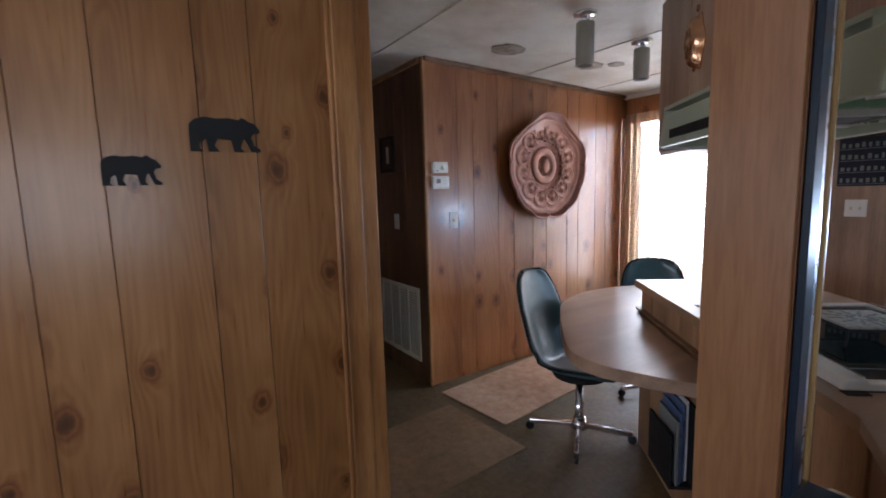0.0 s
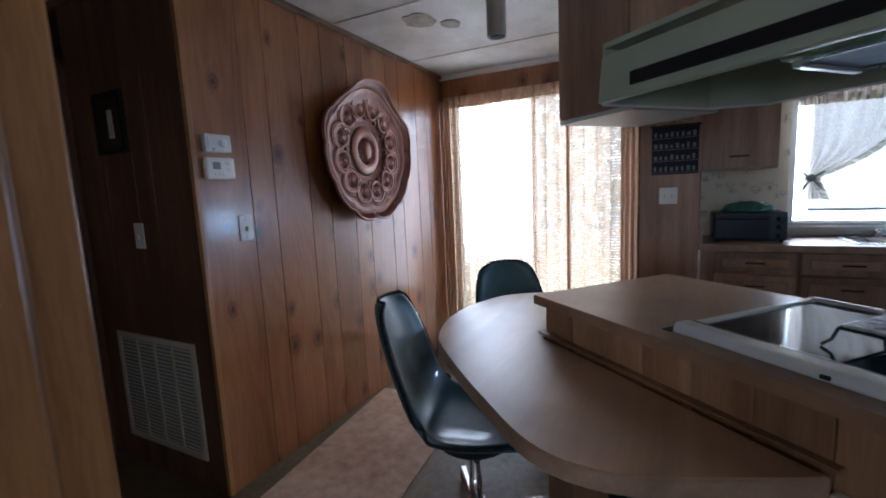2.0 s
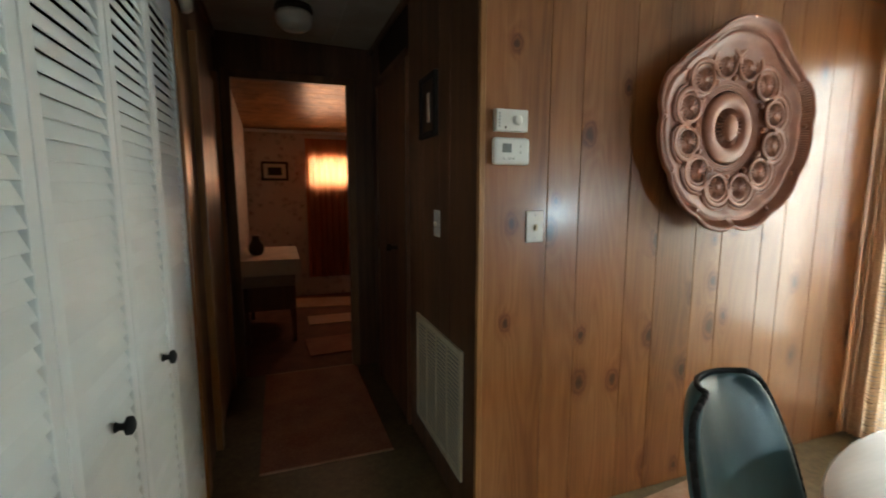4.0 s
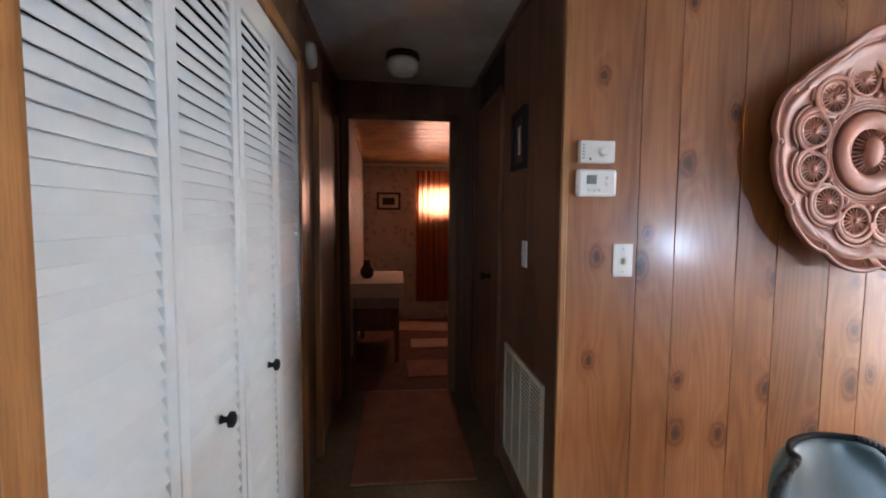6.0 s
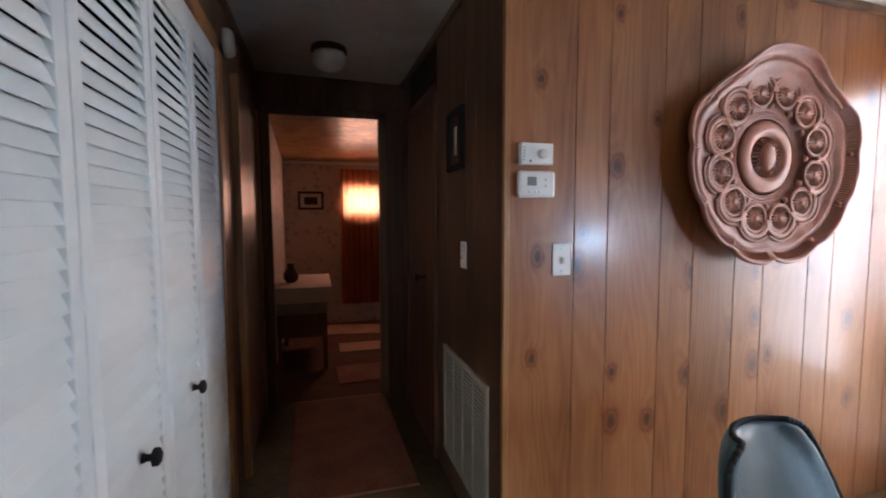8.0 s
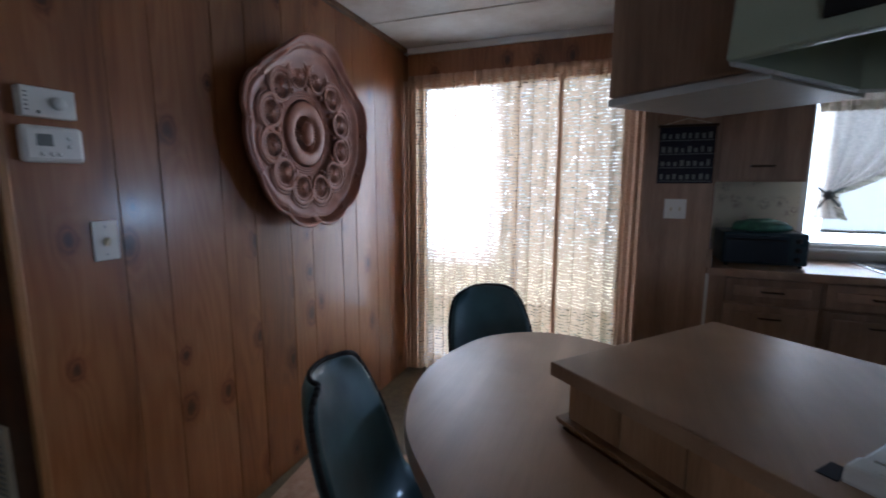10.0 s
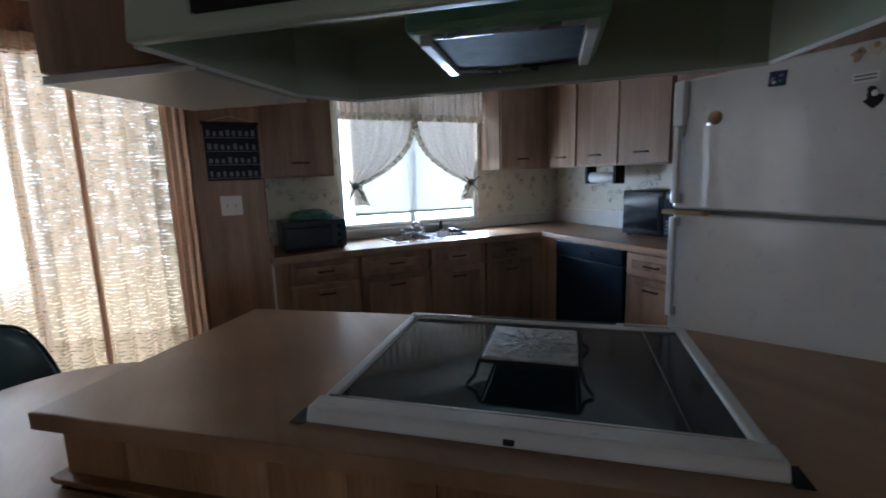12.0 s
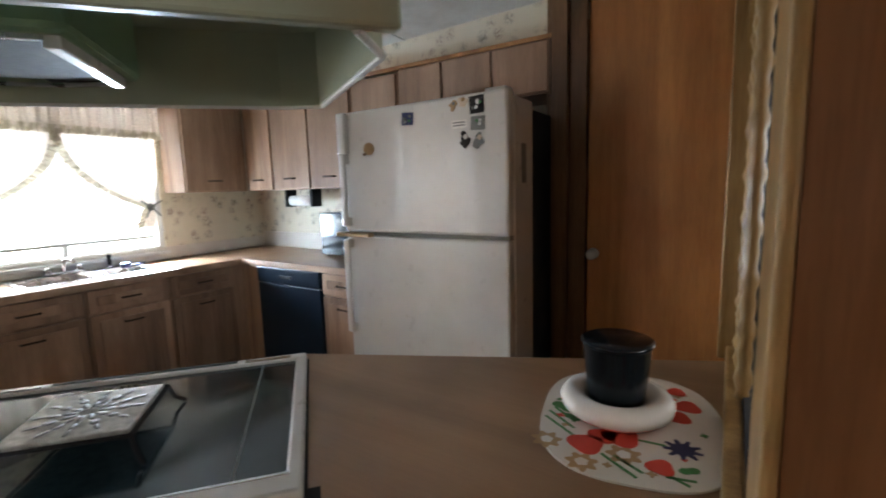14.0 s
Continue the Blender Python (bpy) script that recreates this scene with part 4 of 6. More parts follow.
def swivel_chair(m):
    t = thing("swivel_chair", m, "black vinyl bucket chair on a chrome four-star swivel base", "chair", "chairs round the dinette")
    bm, rows = chair_mesh_shell()
    edge = [r[0].co.copy() for r in rows] + [v.co.copy() for v in rows[-1][1:-1]] + [r[-1].co.copy() for r in reversed(rows)] + [v.co.copy() for v in reversed(rows[0][1:-1])]
    shell = part("seat_shell", bm, VINYL, t, "padded black vinyl bucket", smooth=True)
    mod = shell.modifiers.new("padding", "SOLIDIFY")
    mod.thickness, mod.offset = 0.032, 0.0
    mod2 = shell.modifiers.new("soften", "SUBSURF")
    mod2.levels = mod2.render_levels = 1
    part("piping", rod(open_curve(edge + [edge[0]], 4), 0.007, 6), BLACK, shell, "black welt round the rim", smooth=True)
    part("seat_plate", turned(lathe([(0.07, 0.34), (0.15, 0.375), (0.16, 0.40)], 20), Matrix()), BLACK, t)
    part("column", lathe([(0.028, 0.07), (0.028, 0.21), (0.021, 0.215), (0.021, 0.35)], 16), CHROME, t)
    part("hub", lathe([(0.045, 0.055), (0.05, 0.08), (0.035, 0.115)], 16), CHROME, t)
    for k in range(4):
        a = math.radians(20 + 90 * k)
        c, s = math.cos(a), math.sin(a)
        bm = bmesh.new()
        box(bm, 0.03, -0.014, 0.06, 0.29, 0.014, 0.088, 0.006)
        for v in bm.verts:
            v.co.z -= 0.018 * v.co.x / 0.29
        leg = part("leg", turned(bm, Matrix.Rotation(a, 4, "Z")), CHROME, t, "flat chrome leg")
        stem = rod([(0.28 * c, 0.28 * s, 0.06), (0.28 * c, 0.28 * s, 0.035)], 0.007, 8)
        part("caster_stem", stem, STEEL, leg)
        wheel = turned(lathe([(0.012, -0.012), (0.024, -0.01), (0.024, 0.01), (0.012, 0.012)], 16), Matrix.Translation((0.285 * c, 0.285 * s, 0.0245)) @ Matrix.Rotation(a, 4, "Z") @ Matrix.Rotation(math.pi / 2, 4, "X"))
        part("caster", wheel, BLACK, leg)
    return t


def facing(x, y, dx, dy):
    return pose(x, y, 0, 0, 0, math.degrees(math.atan2(dy, dx)) + 90)


swivel_chair(facing(2.01, 1.645, 0.28, -0.96))
swivel_chair(facing(2.90, 1.69, -0.72, -0.70) @ Matrix.Diagonal((0.96, 0.96, 0.945, 1)))


def platter():
    """A big cartouche-shaped plate in relief: a raised fluted rim, a wreath of pierced rosettes and ringed centre."""
    m = pose(2.850, 2.746, 1.632, 90, 0, 0)
    t = thing("wall_platter", m, "large pink clay wall platter with scalloped rim and pierced rosettes", "wall decoration")
    turns = [0, 10, 18, 25, 33, 43, 53, 61, 69, 79, 92, 113, 131, 148, 163, 180]
    reach = [0.430, 0.430, 0.425, 0.412, 0.402, 0.404, 0.420, 0.446, 0.462, 0.462, 0.452, 0.446, 0.448, 0.450, 0.452, 0.440]

    def outline(a):
        """The rim's radius at the angle a, measured from straight up."""
        d = abs(math.degrees((a + math.pi) % (2 * math.pi) - math.pi))
        r = float(np.interp(d, turns, reach))
        if d > 56:
            r *= 1 - 0.038 * (1 - abs(math.sin(math.pi * (d - 56) / 31))) ** 2.2
        return r

    n = 240
    rim_r = [outline(2 * math.pi * i / n) for i in range(n)]
    rim_r = [(rim_r[i - 1] + 2 * rim_r[i] + rim_r[(i + 1) % n]) / 4 for i in range(n)]

    def at(i, k, base=0.40):
        """A point at the fraction k of the way out: a circle near the centre, the outline at the rim."""
        a = 2 * math.pi * i / n
        w = min(1.0, max(0.0, (k - 0.62) / 0.30))
        r = k * (base * (1 - w) + rim_r[int(i) % n] * w)
        return (-r * math.sin(a), r * math.cos(a))

    def flare(i, k):
        """The rim curls further forward on either side of the crest."""
        d = 360 * (int(i) % n) / n
        d = min(d, 360 - d)
        return 0.032 * max(0.0, (k - 0.7) / 0.3) * math.exp(-(d / 34) ** 4)

    prof = [(0.03, 0.020), (0.44, 0.018), (0.50, 0.030), (0.64, 0.042), (0.80, 0.052), (0.84, 0.056), (0.86, 0.066), (0.89, 0.069), (0.90, 0.062), (0.955, 0.084), (0.965, 0.094), (0.985, 0.100), (1.0, 0.094), (0.995, 0.080), (0.90, 0.040), (0.60, 0.002)]
    bm = bmesh.new()
    rings = [[bm.verts.new((*at(i, k), h + flare(i, k))) for i in range(n)] for k, h in prof]
    for p_, q_ in zip(rings, rings[1:]):
        for i in range(n):
            bm.faces.new((p_[i], p_[(i + 1) % n], q_[(i + 1) % n], q_[i]))
    bm.faces.new(rings[0])
    bm.faces.new(rings[-1][::-1])
    part("dish", bm, TERRA, t, smooth=True)

    def band(path, rr, z, material, name, closed=True, flat=0.6):
        """A rounded strand that follows the flat path."""
        b2 = bmesh.new()
        count = len(path)
        rows = []
        for i, (x, y) in enumerate(path):
            p0 = path[i - 1] if closed or i else path[0]
            p1 = path[(i + 1) % count] if closed or i < count - 1 else path[-1]
            d = Vector((p1[0] - p0[0], p1[1] - p0[1])).normalized()
            rows.append([b2.verts.new((x - d.y * rr * math.cos(q), y + d.x * rr * math.cos(q), z + rr * flat * math.sin(q))) for q in (0, 0.785, 1.571, 2.356, 3.142, 4.712)])
        for i in range(count if closed else count - 1):
            for j in range(6):
                b2.faces.new((rows[i][j], rows[(i + 1) % count][j], rows[(i + 1) % count][(j + 1) % 6], rows[i][(j + 1) % 6]))
        return part(name, b2, material, t, smooth=True)

    def circle(r, c=(0, 0), k=48, tall=1.0):
        return [(c[0] + r * math.cos(2 * math.pi * i / k), c[1] + tall * r * math.sin(2 * math.pi * i / k)) for i in range(k)]

    # centre: oval boss, a collar of reeds, a broad pale ring and a coiled border
    part("boss", lathe([(0.034, 0.016), (0.036, 0.040), (0.030, 0.050), (0.018, 0.055), (0.001, 0.056)], 28, 1.55), TERRA_L, t)
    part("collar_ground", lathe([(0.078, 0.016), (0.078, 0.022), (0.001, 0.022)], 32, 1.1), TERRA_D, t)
    for k in range(30):
        a = 2 * math.pi * k / 30
        b2 = bmesh.new()
        tube(b2, (0.038 * math.cos(a), 0.056 * math.sin(a), 0.036), (0.076 * math.cos(a), 0.084 * math.sin(a), 0.026), 0.0042, 5)
        part("boss_reed", b2, TERRA, t)
    part("pale_ring", lathe([(0.080, 0.018), (0.084, 0.034), (0.105, 0.042), (0.135, 0.036), (0.150, 0.022)], 48, 1.04), TERRA_L, t)
    for r, rr in ((0.157, 0.006), (0.168, 0.006), (0.179, 0.006)):
        band(circle(r, tall=1.04), rr, 0.024, TERRA, "coil")
    # wreath of rosettes
    for k in range(12):
        a = math.radians(15 + 30 * k)
        c = (-0.257 * math.sin(a), 0.262 * math.cos(a))
        part("rosette_hollow", turned(lathe([(0.052, 0.0), (0.052, 0.004), (0.001, 0.004)], 20), Matrix.Translation((*c, 0.040))), TERRA_D, t, "ground painted dark as shade in the pierced hollow")
        band(circle(0.056, c, 26), 0.0075, 0.050, TERRA_L, "rosette_ring")
        b2 = bmesh.new()
        for j in range(18):
            q = 2 * math.pi * j / 18
            tube(b2, (c[0] + 0.010 * math.cos(q), c[1] + 0.010 * math.sin(q), 0.051), (c[0] + 0.051 * math.cos(q), c[1] + 0.051 * math.sin(q), 0.047), 0.0034, 5)
        tagged(part("rosette_petals", b2, TERRA_L, t), kind="stuff")
        part("rosette_hub", turned(lathe([(0.014, 0.0), (0.012, 0.012), (0.001, 0.015)], 10), Matrix.Translation((*c, 0.042))), TERRA, t)
        hood = [(c[0] - 0.074 * math.sin(a + q), c[1] + 0.074 * math.cos(a + q)) for q in np.linspace(-1.75, 1.75, 18)]
        band(hood, 0.011, 0.053, TERRA_L, "scallop_band", False)
        outer = [(c[0] - 0.093 * math.sin(a + q), c[1] + 0.093 * math.cos(a + q)) for q in np.linspace(-0.95, 0.95, 14)]
        band(outer, 0.006, 0.056, TERRA, "scallop_groove", False)
        a2 = a + math.radians(15)
        part("bead", turned(lathe([(0.014, 0.0), (0.012, 0.010), (0.001, 0.015)], 10), Matrix.Translation((-0.203 * math.sin(a2), 0.207 * math.cos(a2), 0.036))), TERRA_L, t)
    # fluted rim, broken by beads at the notches
    flutes = bmesh.new()
    for i in range(n):
        d = 360 * i / n
        d = min(d, 360 - d)
        if d < 60 or abs((d - 56 + 15.5) % 31 - 15.5) < 2.0:
            continue
        x0, y0 = at(i, 0.905)
        x1, y1 = at(i, 0.958)
        tube(flutes, (x0, y0, 0.066), (x1, y1, 0.088), 0.0036, 5)
    tagged(part("fluted_rim", flutes, TERRA_L, t, "row of short flutes round the rim"), kind="stuff")
    for side in (1, -1):
        for d in (87, 118, 149):
            x0, y0 = at(side * d / 360 * n, 0.93)
            part("rim_bead", turned(lathe([(0.012, 0.0), (0.010, 0.010), (0.001, 0.014)], 10), Matrix.Translation((x0, y0, 0.074))), TERRA_L, t)
    for side in (1, -1):
        scroll = [at(side * d / 360 * n, 0.91) for d in np.linspace(9, 58, 16)]
        band(scroll, 0.009, 0.086, TERRA_L, "scroll_band", False)


platter()


def wall_plate(name, m, label, rocker=True, group=""):
    t = thing(name, m, label, "light switch", group)
    part("plate", boxes((-0.037, -0.006, -0.06, 0.037, 0.0, 0.06), bevel=0.0025), PLASTIC, t)
    if rocker:
        part("toggle", turned(boxes((-0.005, -0.018, -0.011, 0.005, -0.005, 0.011), bevel=0.001), Matrix.Rotation(0.3, 4, "X")), IVORY, t)
    for z in (-0.042, 0.042):
        part("screw", turned(lathe([(0.0035, 0), (0.003, 0.0015), (0.001, 0.002)], 8), Matrix.Translation((0, -0.006, z)) @ Matrix.Rotation(math.pi / 2, 4, "X")), STEEL, t)
    return t


wall_plate("light_switch", pose(1.923, 2.75, 1.23), "white toggle switch plate on the pine panelling")
sw = wall_plate("light_switch", pose(1.69, 3.195, 1.215, 0, 0, -90), "white switch plate on the dark hallway wall")


def thermostats():
    t = thing("thermostat", pose(1.805, 2.75, 1.612), "white dial thermostat on the pine panelling", "thermostat")
    part("case", boxes((-0.063, -0.03, -0.038, 0.063, 0.0, 0.038), bevel=0.004), PLASTIC, t)
    dial = turned(lathe([(0.017, 0), (0.016, 0.012), (0.012, 0.016), (0.001, 0.016)], 20), Matrix.Translation((0.018, -0.03, 0.0)) @ Matrix.Rotation(math.pi / 2, 4, "X"))
    part("dial", dial, PLASTIC, t)
    for k in range(5):
        part("vent_slit", boxes((-0.056, -0.0305, -0.024 + k * 0.011, -0.048, -0.0295, -0.020 + k * 0.011)), GREYPRINT, t)
    part("screen", boxes((-0.03, -0.0308, -0.03, -0.024, -0.0295, -0.022)), BLACK, t)
    t = thing("thermostat", pose(1.808, 2.75, 1.505), "white digital thermostat below the dial one", "thermostat")
    part("case", boxes((-0.073, -0.028, -0.048, 0.073, 0.0, 0.048), bevel=0.012), PLASTIC, t)
    part("screen", boxes((-0.04, -0.0295, -0.005, -0.004, -0.0275, 0.026), bevel=0.001), GREYPRINT, t, "grey display")
    for x, z in ((0.035, 0.018), (0.035, -0.004), (-0.03, -0.026), (-0.008, -0.026), (0.008, -0.026)):
        part("button", turned(lathe([(0.0055, 0), (0.005, 0.002), (0.001, 0.0025)], 12), Matrix.Translation((x, -0.028, z)) @ Matrix.Rotation(math.pi / 2, 4, "X")), WHITE, t)


thermostats()

# ---------- ceiling fittings ----------


def spot_cylinder(x, y, drop):
    z = ceil_z(x)
    t = thing("ceiling_spotlight", pose(x, y, z), "taupe cylinder downlight on a chrome ceiling plate", "ceiling light", "cylinder downlights")
    part("canopy", lathe([(0.062, 0.0), (0.06, -0.016), (0.02, -0.02)], 24), CHROME, t)
    part("stem", lathe([(0.013, -0.018), (0.013, -0.05)], 12), CHROME, t)
    part("shade", lathe([(0.02, -0.046), (0.048, -0.05), (0.048, -drop), (0.043, -drop), (0.043, -drop + 0.05)], 24), TAUPE, t)
    part("inner", lathe([(0.0425, -drop + 0.004), (0.0425, -drop + 0.05), (0.001, -drop + 0.052)], 20), BLACK, t)
    for k in range(3):
        a = k * 2.094
        part("bracket", rod([(0.02 * math.cos(a), 0.02 * math.sin(a), -0.018), (0.042 * math.cos(a), 0.042 * math.sin(a), -0.05)], 0.003, 6), CHROME, t)


spot_cylinder(2.055, 1.672, 0.27)
spot_cylinder(2.70, 1.755, 0.235)
for sx, sy, r in ((2.11, 2.33, 0.11), (2.86, 2.28, 0.10), (3.0, 2.15, 0.06)):
    bm = bmesh.new()
    rnd = random.Random(int(sx * 100))
    ring = [bm.verts.new((r * (1 + 0.25 * rnd.random()) * math.cos(a), 0.8 * r * (1 + 0.25 * rnd.random()) * math.sin(a), -0.004)) for a in np.linspace(0, 2 * math.pi, 22, endpoint=False)]
    bm.faces.new(ring)
    ext = bmesh.ops.extrude_face_region(bm, geom=list(bm.faces))
    for v in ext["geom"]:
        if isinstance(v, bmesh.types.BMVert):
            v.co.z += 0.006
    ob = setting("ceiling_patch", bm, STAIN, "brown-edged water stain and flaking ceiling")
    ob.location = (sx, sy, ceil_z(sx))

# ---------- floor coverings ----------
lone("floor_board", turned(boxes((-0.62, -0.31, 0, 0.62, 0.31, 0.008), bevel=0.003), pose(2.33, 2.36, 0.0, 0, 0, 6)), MAT_OSB, "speckled tan mat lying along the panelled wall", "mat")
lone("floor_mat", turned(boxes((-0.40, -0.34, 0, 0.40, 0.34, 0.005), bevel=0.002), pose(1.25, 2.05, 0, 0, 0, 4)), TILE_MATS[0], "worn brown floor mat before the hallway", "mat")
runner = thing("hall_runner", pose(1.2, 4.06, 0), "rust-red mottled hallway runner with a pale end binding", "rug")
part("woven_field", boxes((-0.33, -0.61, 0, 0.33, 0.61, 0.008), bevel=0.003), RUNNER, runner)
for yb in (-0.62, 0.61):
    part("binding", boxes((-0.33, yb, 0, 0.33, yb + 0.01, 0.007)), RUGPALE, runner)
for x, y, w, d, a in ((1.55, 5.2, 0.36, 0.22, 3), (1.55, 6.0, 0.30, 0.16, 0), (1.5, 6.75, 0.42, 0.22, -9)):
    lone("bedroom_rug", turned(boxes((-w, -d, 0, w, d, 0.012), bevel=0.004), pose(x, y, 0, 0, 0, a)), RUGPALE if y > 5.5 else RUNNER, "small pale bedside rug on dark carpet", "rug", "bedroom rugs")

# ---------- under the dinette ----------


def magazine_rack():
    m = BAR @ pose(0.63, 0.018, 0.0)
    t = thing("magazine_rack", m, "black magazine rack on the bar base holding magazines", "magazine rack")
    part("back", boxes((-0.12, -0.012, 0.22, 0.12, 0.0, 0.56), bevel=0.003), BLACK, t)
    part("pocket", turned(boxes((-0.12, -0.10, 0.22, 0.12, -0.09, 0.44), bevel=0.003), Matrix()), BLACK, t)
    part("floor", boxes((-0.12, -0.10, 0.21, 0.12, 0.0, 0.222), bevel=0.002), BLACK, t)
    for k, (h, mm) in enumerate(((0.57, PLASTIC), (0.56, MAGBLUE), (0.53, MAGBLUE), (0.50, GREYPRINT))):
        mg = lone("magazine", boxes((-0.10 + 0.01 * k, -0.028 - 0.016 * k, 0.225, 0.085 + 0.012 * k, -0.018 - 0.016 * k, h), bevel=0.002), mm, "glossy magazine standing in the black rack", "magazine", "magazines in the rack", m=m)


magazine_rack()


def outlet():
    t = thing("wall_outlet", BAR @ pose(1.065, 0.02, 0.69) @ Matrix.Diagonal((0.75, 0.75, 0.7, 1)), "ivory outlet box on the wood-grain bar base", "outlet")
    part("box", boxes((-0.035, -0.035, -0.06, 0.035, 0.0, 0.06), bevel=0.004), IVORY, t)
    for z in (-0.025, 0.022):
        part("socket", turned(lathe([(0.015, 0), (0.014, 0.003), (0.001, 0.003)], 14), Matrix.Translation((0, -0.035, z)) @ Matrix.Rotation(math.pi / 2, 4, "X")), PLASTIC, t)


outlet()

# ---------- copper moulds on the overhead cabinet ----------


def mould(s, z, w, h, label, lobes, material):
    m = BAR @ pose(s, 0.068, z, 90, 0, 0)
    t = thing("copper_mold", m, label, "wall decoration", "moulds on the cabinet")
    bm = bmesh.new()
    n = 36
    rings = []
    for k, hh in ((1.0, 0.0), (1.0, 0.006), (0.86, 0.008), (0.78, 0.03), (0.55, 0.042), (0.3, 0.034), (0.12, 0.044)):
        ring = []
        for i in range(n):
            a = 2 * math.pi * i / n
            q = 1 + 0.10 * math.cos(lobes * a) + 0.12 * math.cos(2 * a)
            ring.append(bm.verts.new((w * k * q * math.cos(a), h * k * q * math.sin(a), hh)))
        rings.append(ring)
    for a, b in zip(rings, rings[1:]):
        for i in range(n):
            bm.faces.new((a[i], a[(i + 1) % n], b[(i + 1) % n], b[i]))
    bm.faces.new(rings[-1])
    bm.faces.new(rings[0][::-1])
    part("mold", bm, material, t, smooth=True)
    part("hanging_ring", rod([(0.012 * math.cos(a), h * 1.12 + 0.012 * math.sin(a), 0.006) for a in np.linspace(0, 6.28, 10)], 0.003, 5), material, t)


mould(0.50, 2.01, 0.055, 0.12, "shiny copper fish-shaped jelly mould hanging on the cabinet", 6, COPPER)
mould(0.97, 1.96, 0.115, 0.13, "round shiny copper jelly mould hanging on the cabinet", 10, COPPER)
mould(0.62, 1.775, 0.075, 0.022, "small reddish lobster mould hung on the cabinet", 8, PINK)
mould(1.36, 1.95, 0.09, 0.11, "oval copper jelly mould hanging on the cabinet", 8, COPPER)

# ---------- bears on the living-room wall ----------


def bear(x, z, w, h):
    """A flat iron silhouette of a walking bear, heading right."""
    top = [(-0.5, 0.02), (-0.49, 0.28), (-0.42, 0.42), (-0.28, 0.5), (-0.12, 0.46), (0.05, 0.5), (0.18, 0.45), (0.24, 0.52), (0.29, 0.5), (0.33, 0.42), (0.42, 0.36), (0.5, 0.16), (0.49, 0.10), (0.40, 0.06), (0.36, -0.06)]
    low = [(0.40, -0.30), (0.5, -0.42), (0.48, -0.5), (0.36, -0.48), (0.27, -0.10), (0.24, -0.14), (0.20, -0.38), (0.25, -0.5), (0.11, -0.5), (0.07, -0.14), (-0.12, -0.12), (-0.17, -0.32), (-0.11, -0.5), (-0.25, -0.5), (-0.28, -0.14), (-0.36, -0.22), (-0.38, -0.40), (-0.33, -0.5), (-0.5, -0.5), (-0.50, -0.2)]
    pts = [(w * a, h * b) for a, b in top + low]
    bm = bmesh.new()
    back = [bm.verts.new((a, b, 0.0)) for a, b in pts]
    face = [bm.verts.new((a, b, 0.008)) for a, b in pts]
    for tri in geometry.tessellate_polygon([[Vector((a, b, 0)) for a, b in pts]]):
        bm.faces.new([face[k] for k in tri])
        bm.faces.new([back[k] for k in reversed(tri)])
    for k in range(len(pts)):
        n = (k + 1) % len(pts)
        bm.faces.new((back[k], back[n], face[n], face[k]))
    bmesh.ops.recalc_face_normals(bm, faces=bm.faces)
    lone("bear_cutout", bm, BLACK, "black iron bear cut-out on the pine panelling", "wall decoration", "bear cut-outs", pose(x, 1.609, z, 90, 0, 0))


bear(0.25, 1.632, 0.205, 0.105)
bear(-0.005, 1.52, 0.145, 0.085)

# ---------- closet and hallway ----------


def closet_leaf(y0, y1, knob):
    t = thing("louvre_door", pose(0.652, y0, 0), "white louvred bifold closet door, closed", "door", "closet doors")
    w = y1 - y0
    st = 0.042
    part("stile", boxes((-0.0115, 0.002, 0.02, 0.0115, st, 2.07), bevel=0.003), LOUVRE, t)
    part("stile", boxes((-0.0115, w - st, 0.02, 0.0115, w - 0.002, 2.07), bevel=0.003), LOUVRE, t)
    for z0, z1 in ((0.02, 0.14), (1.98, 2.07)):
        part("rail", boxes((-0.0115, st, z0, 0.0115, w - st, z1), bevel=0.003), LOUVRE, t)
    bm = bmesh.new()
    box(bm, -0.0215, st - 0.002, -0.0018, 0.0215, w - st + 0.002, 0.0018, 0.0008)
    bmesh.ops.rotate(bm, cent=(0, 0, 0), matrix=Matrix.Rotation(math.radians(67), 3, "Y"), verts=bm.verts)
    first = part("slat", bm, LOUVRE, t)
    n = 52
    for k in range(n):
        s = first if k == 0 else new("slat", first.data)
        if k:
            s.parent = t
        s.location = (0, 0, 0.16 + k * (1.81 / (n - 1)))
    if knob:
        kb = turned(lathe([(0.012, 0.0), (0.008, 0.008), (0.008, 0.016), (0.02, 0.022), (0.02, 0.032), (0.012, 0.037), (0.001, 0.037)], 18), Matrix.Translation((0.0115, knob, 0.86)) @ Matrix.Rotation(math.pi / 2, 4, "Y"))
        part("knob", kb, BLACK, t, "round black knob")


closet_leaf(1.757, 2.155, 0)
closet_leaf(2.157, 2.548, 0.208)
closet_leaf(2.552, 2.935, 0.24)
closet_leaf(2.938, 3.322, 0)


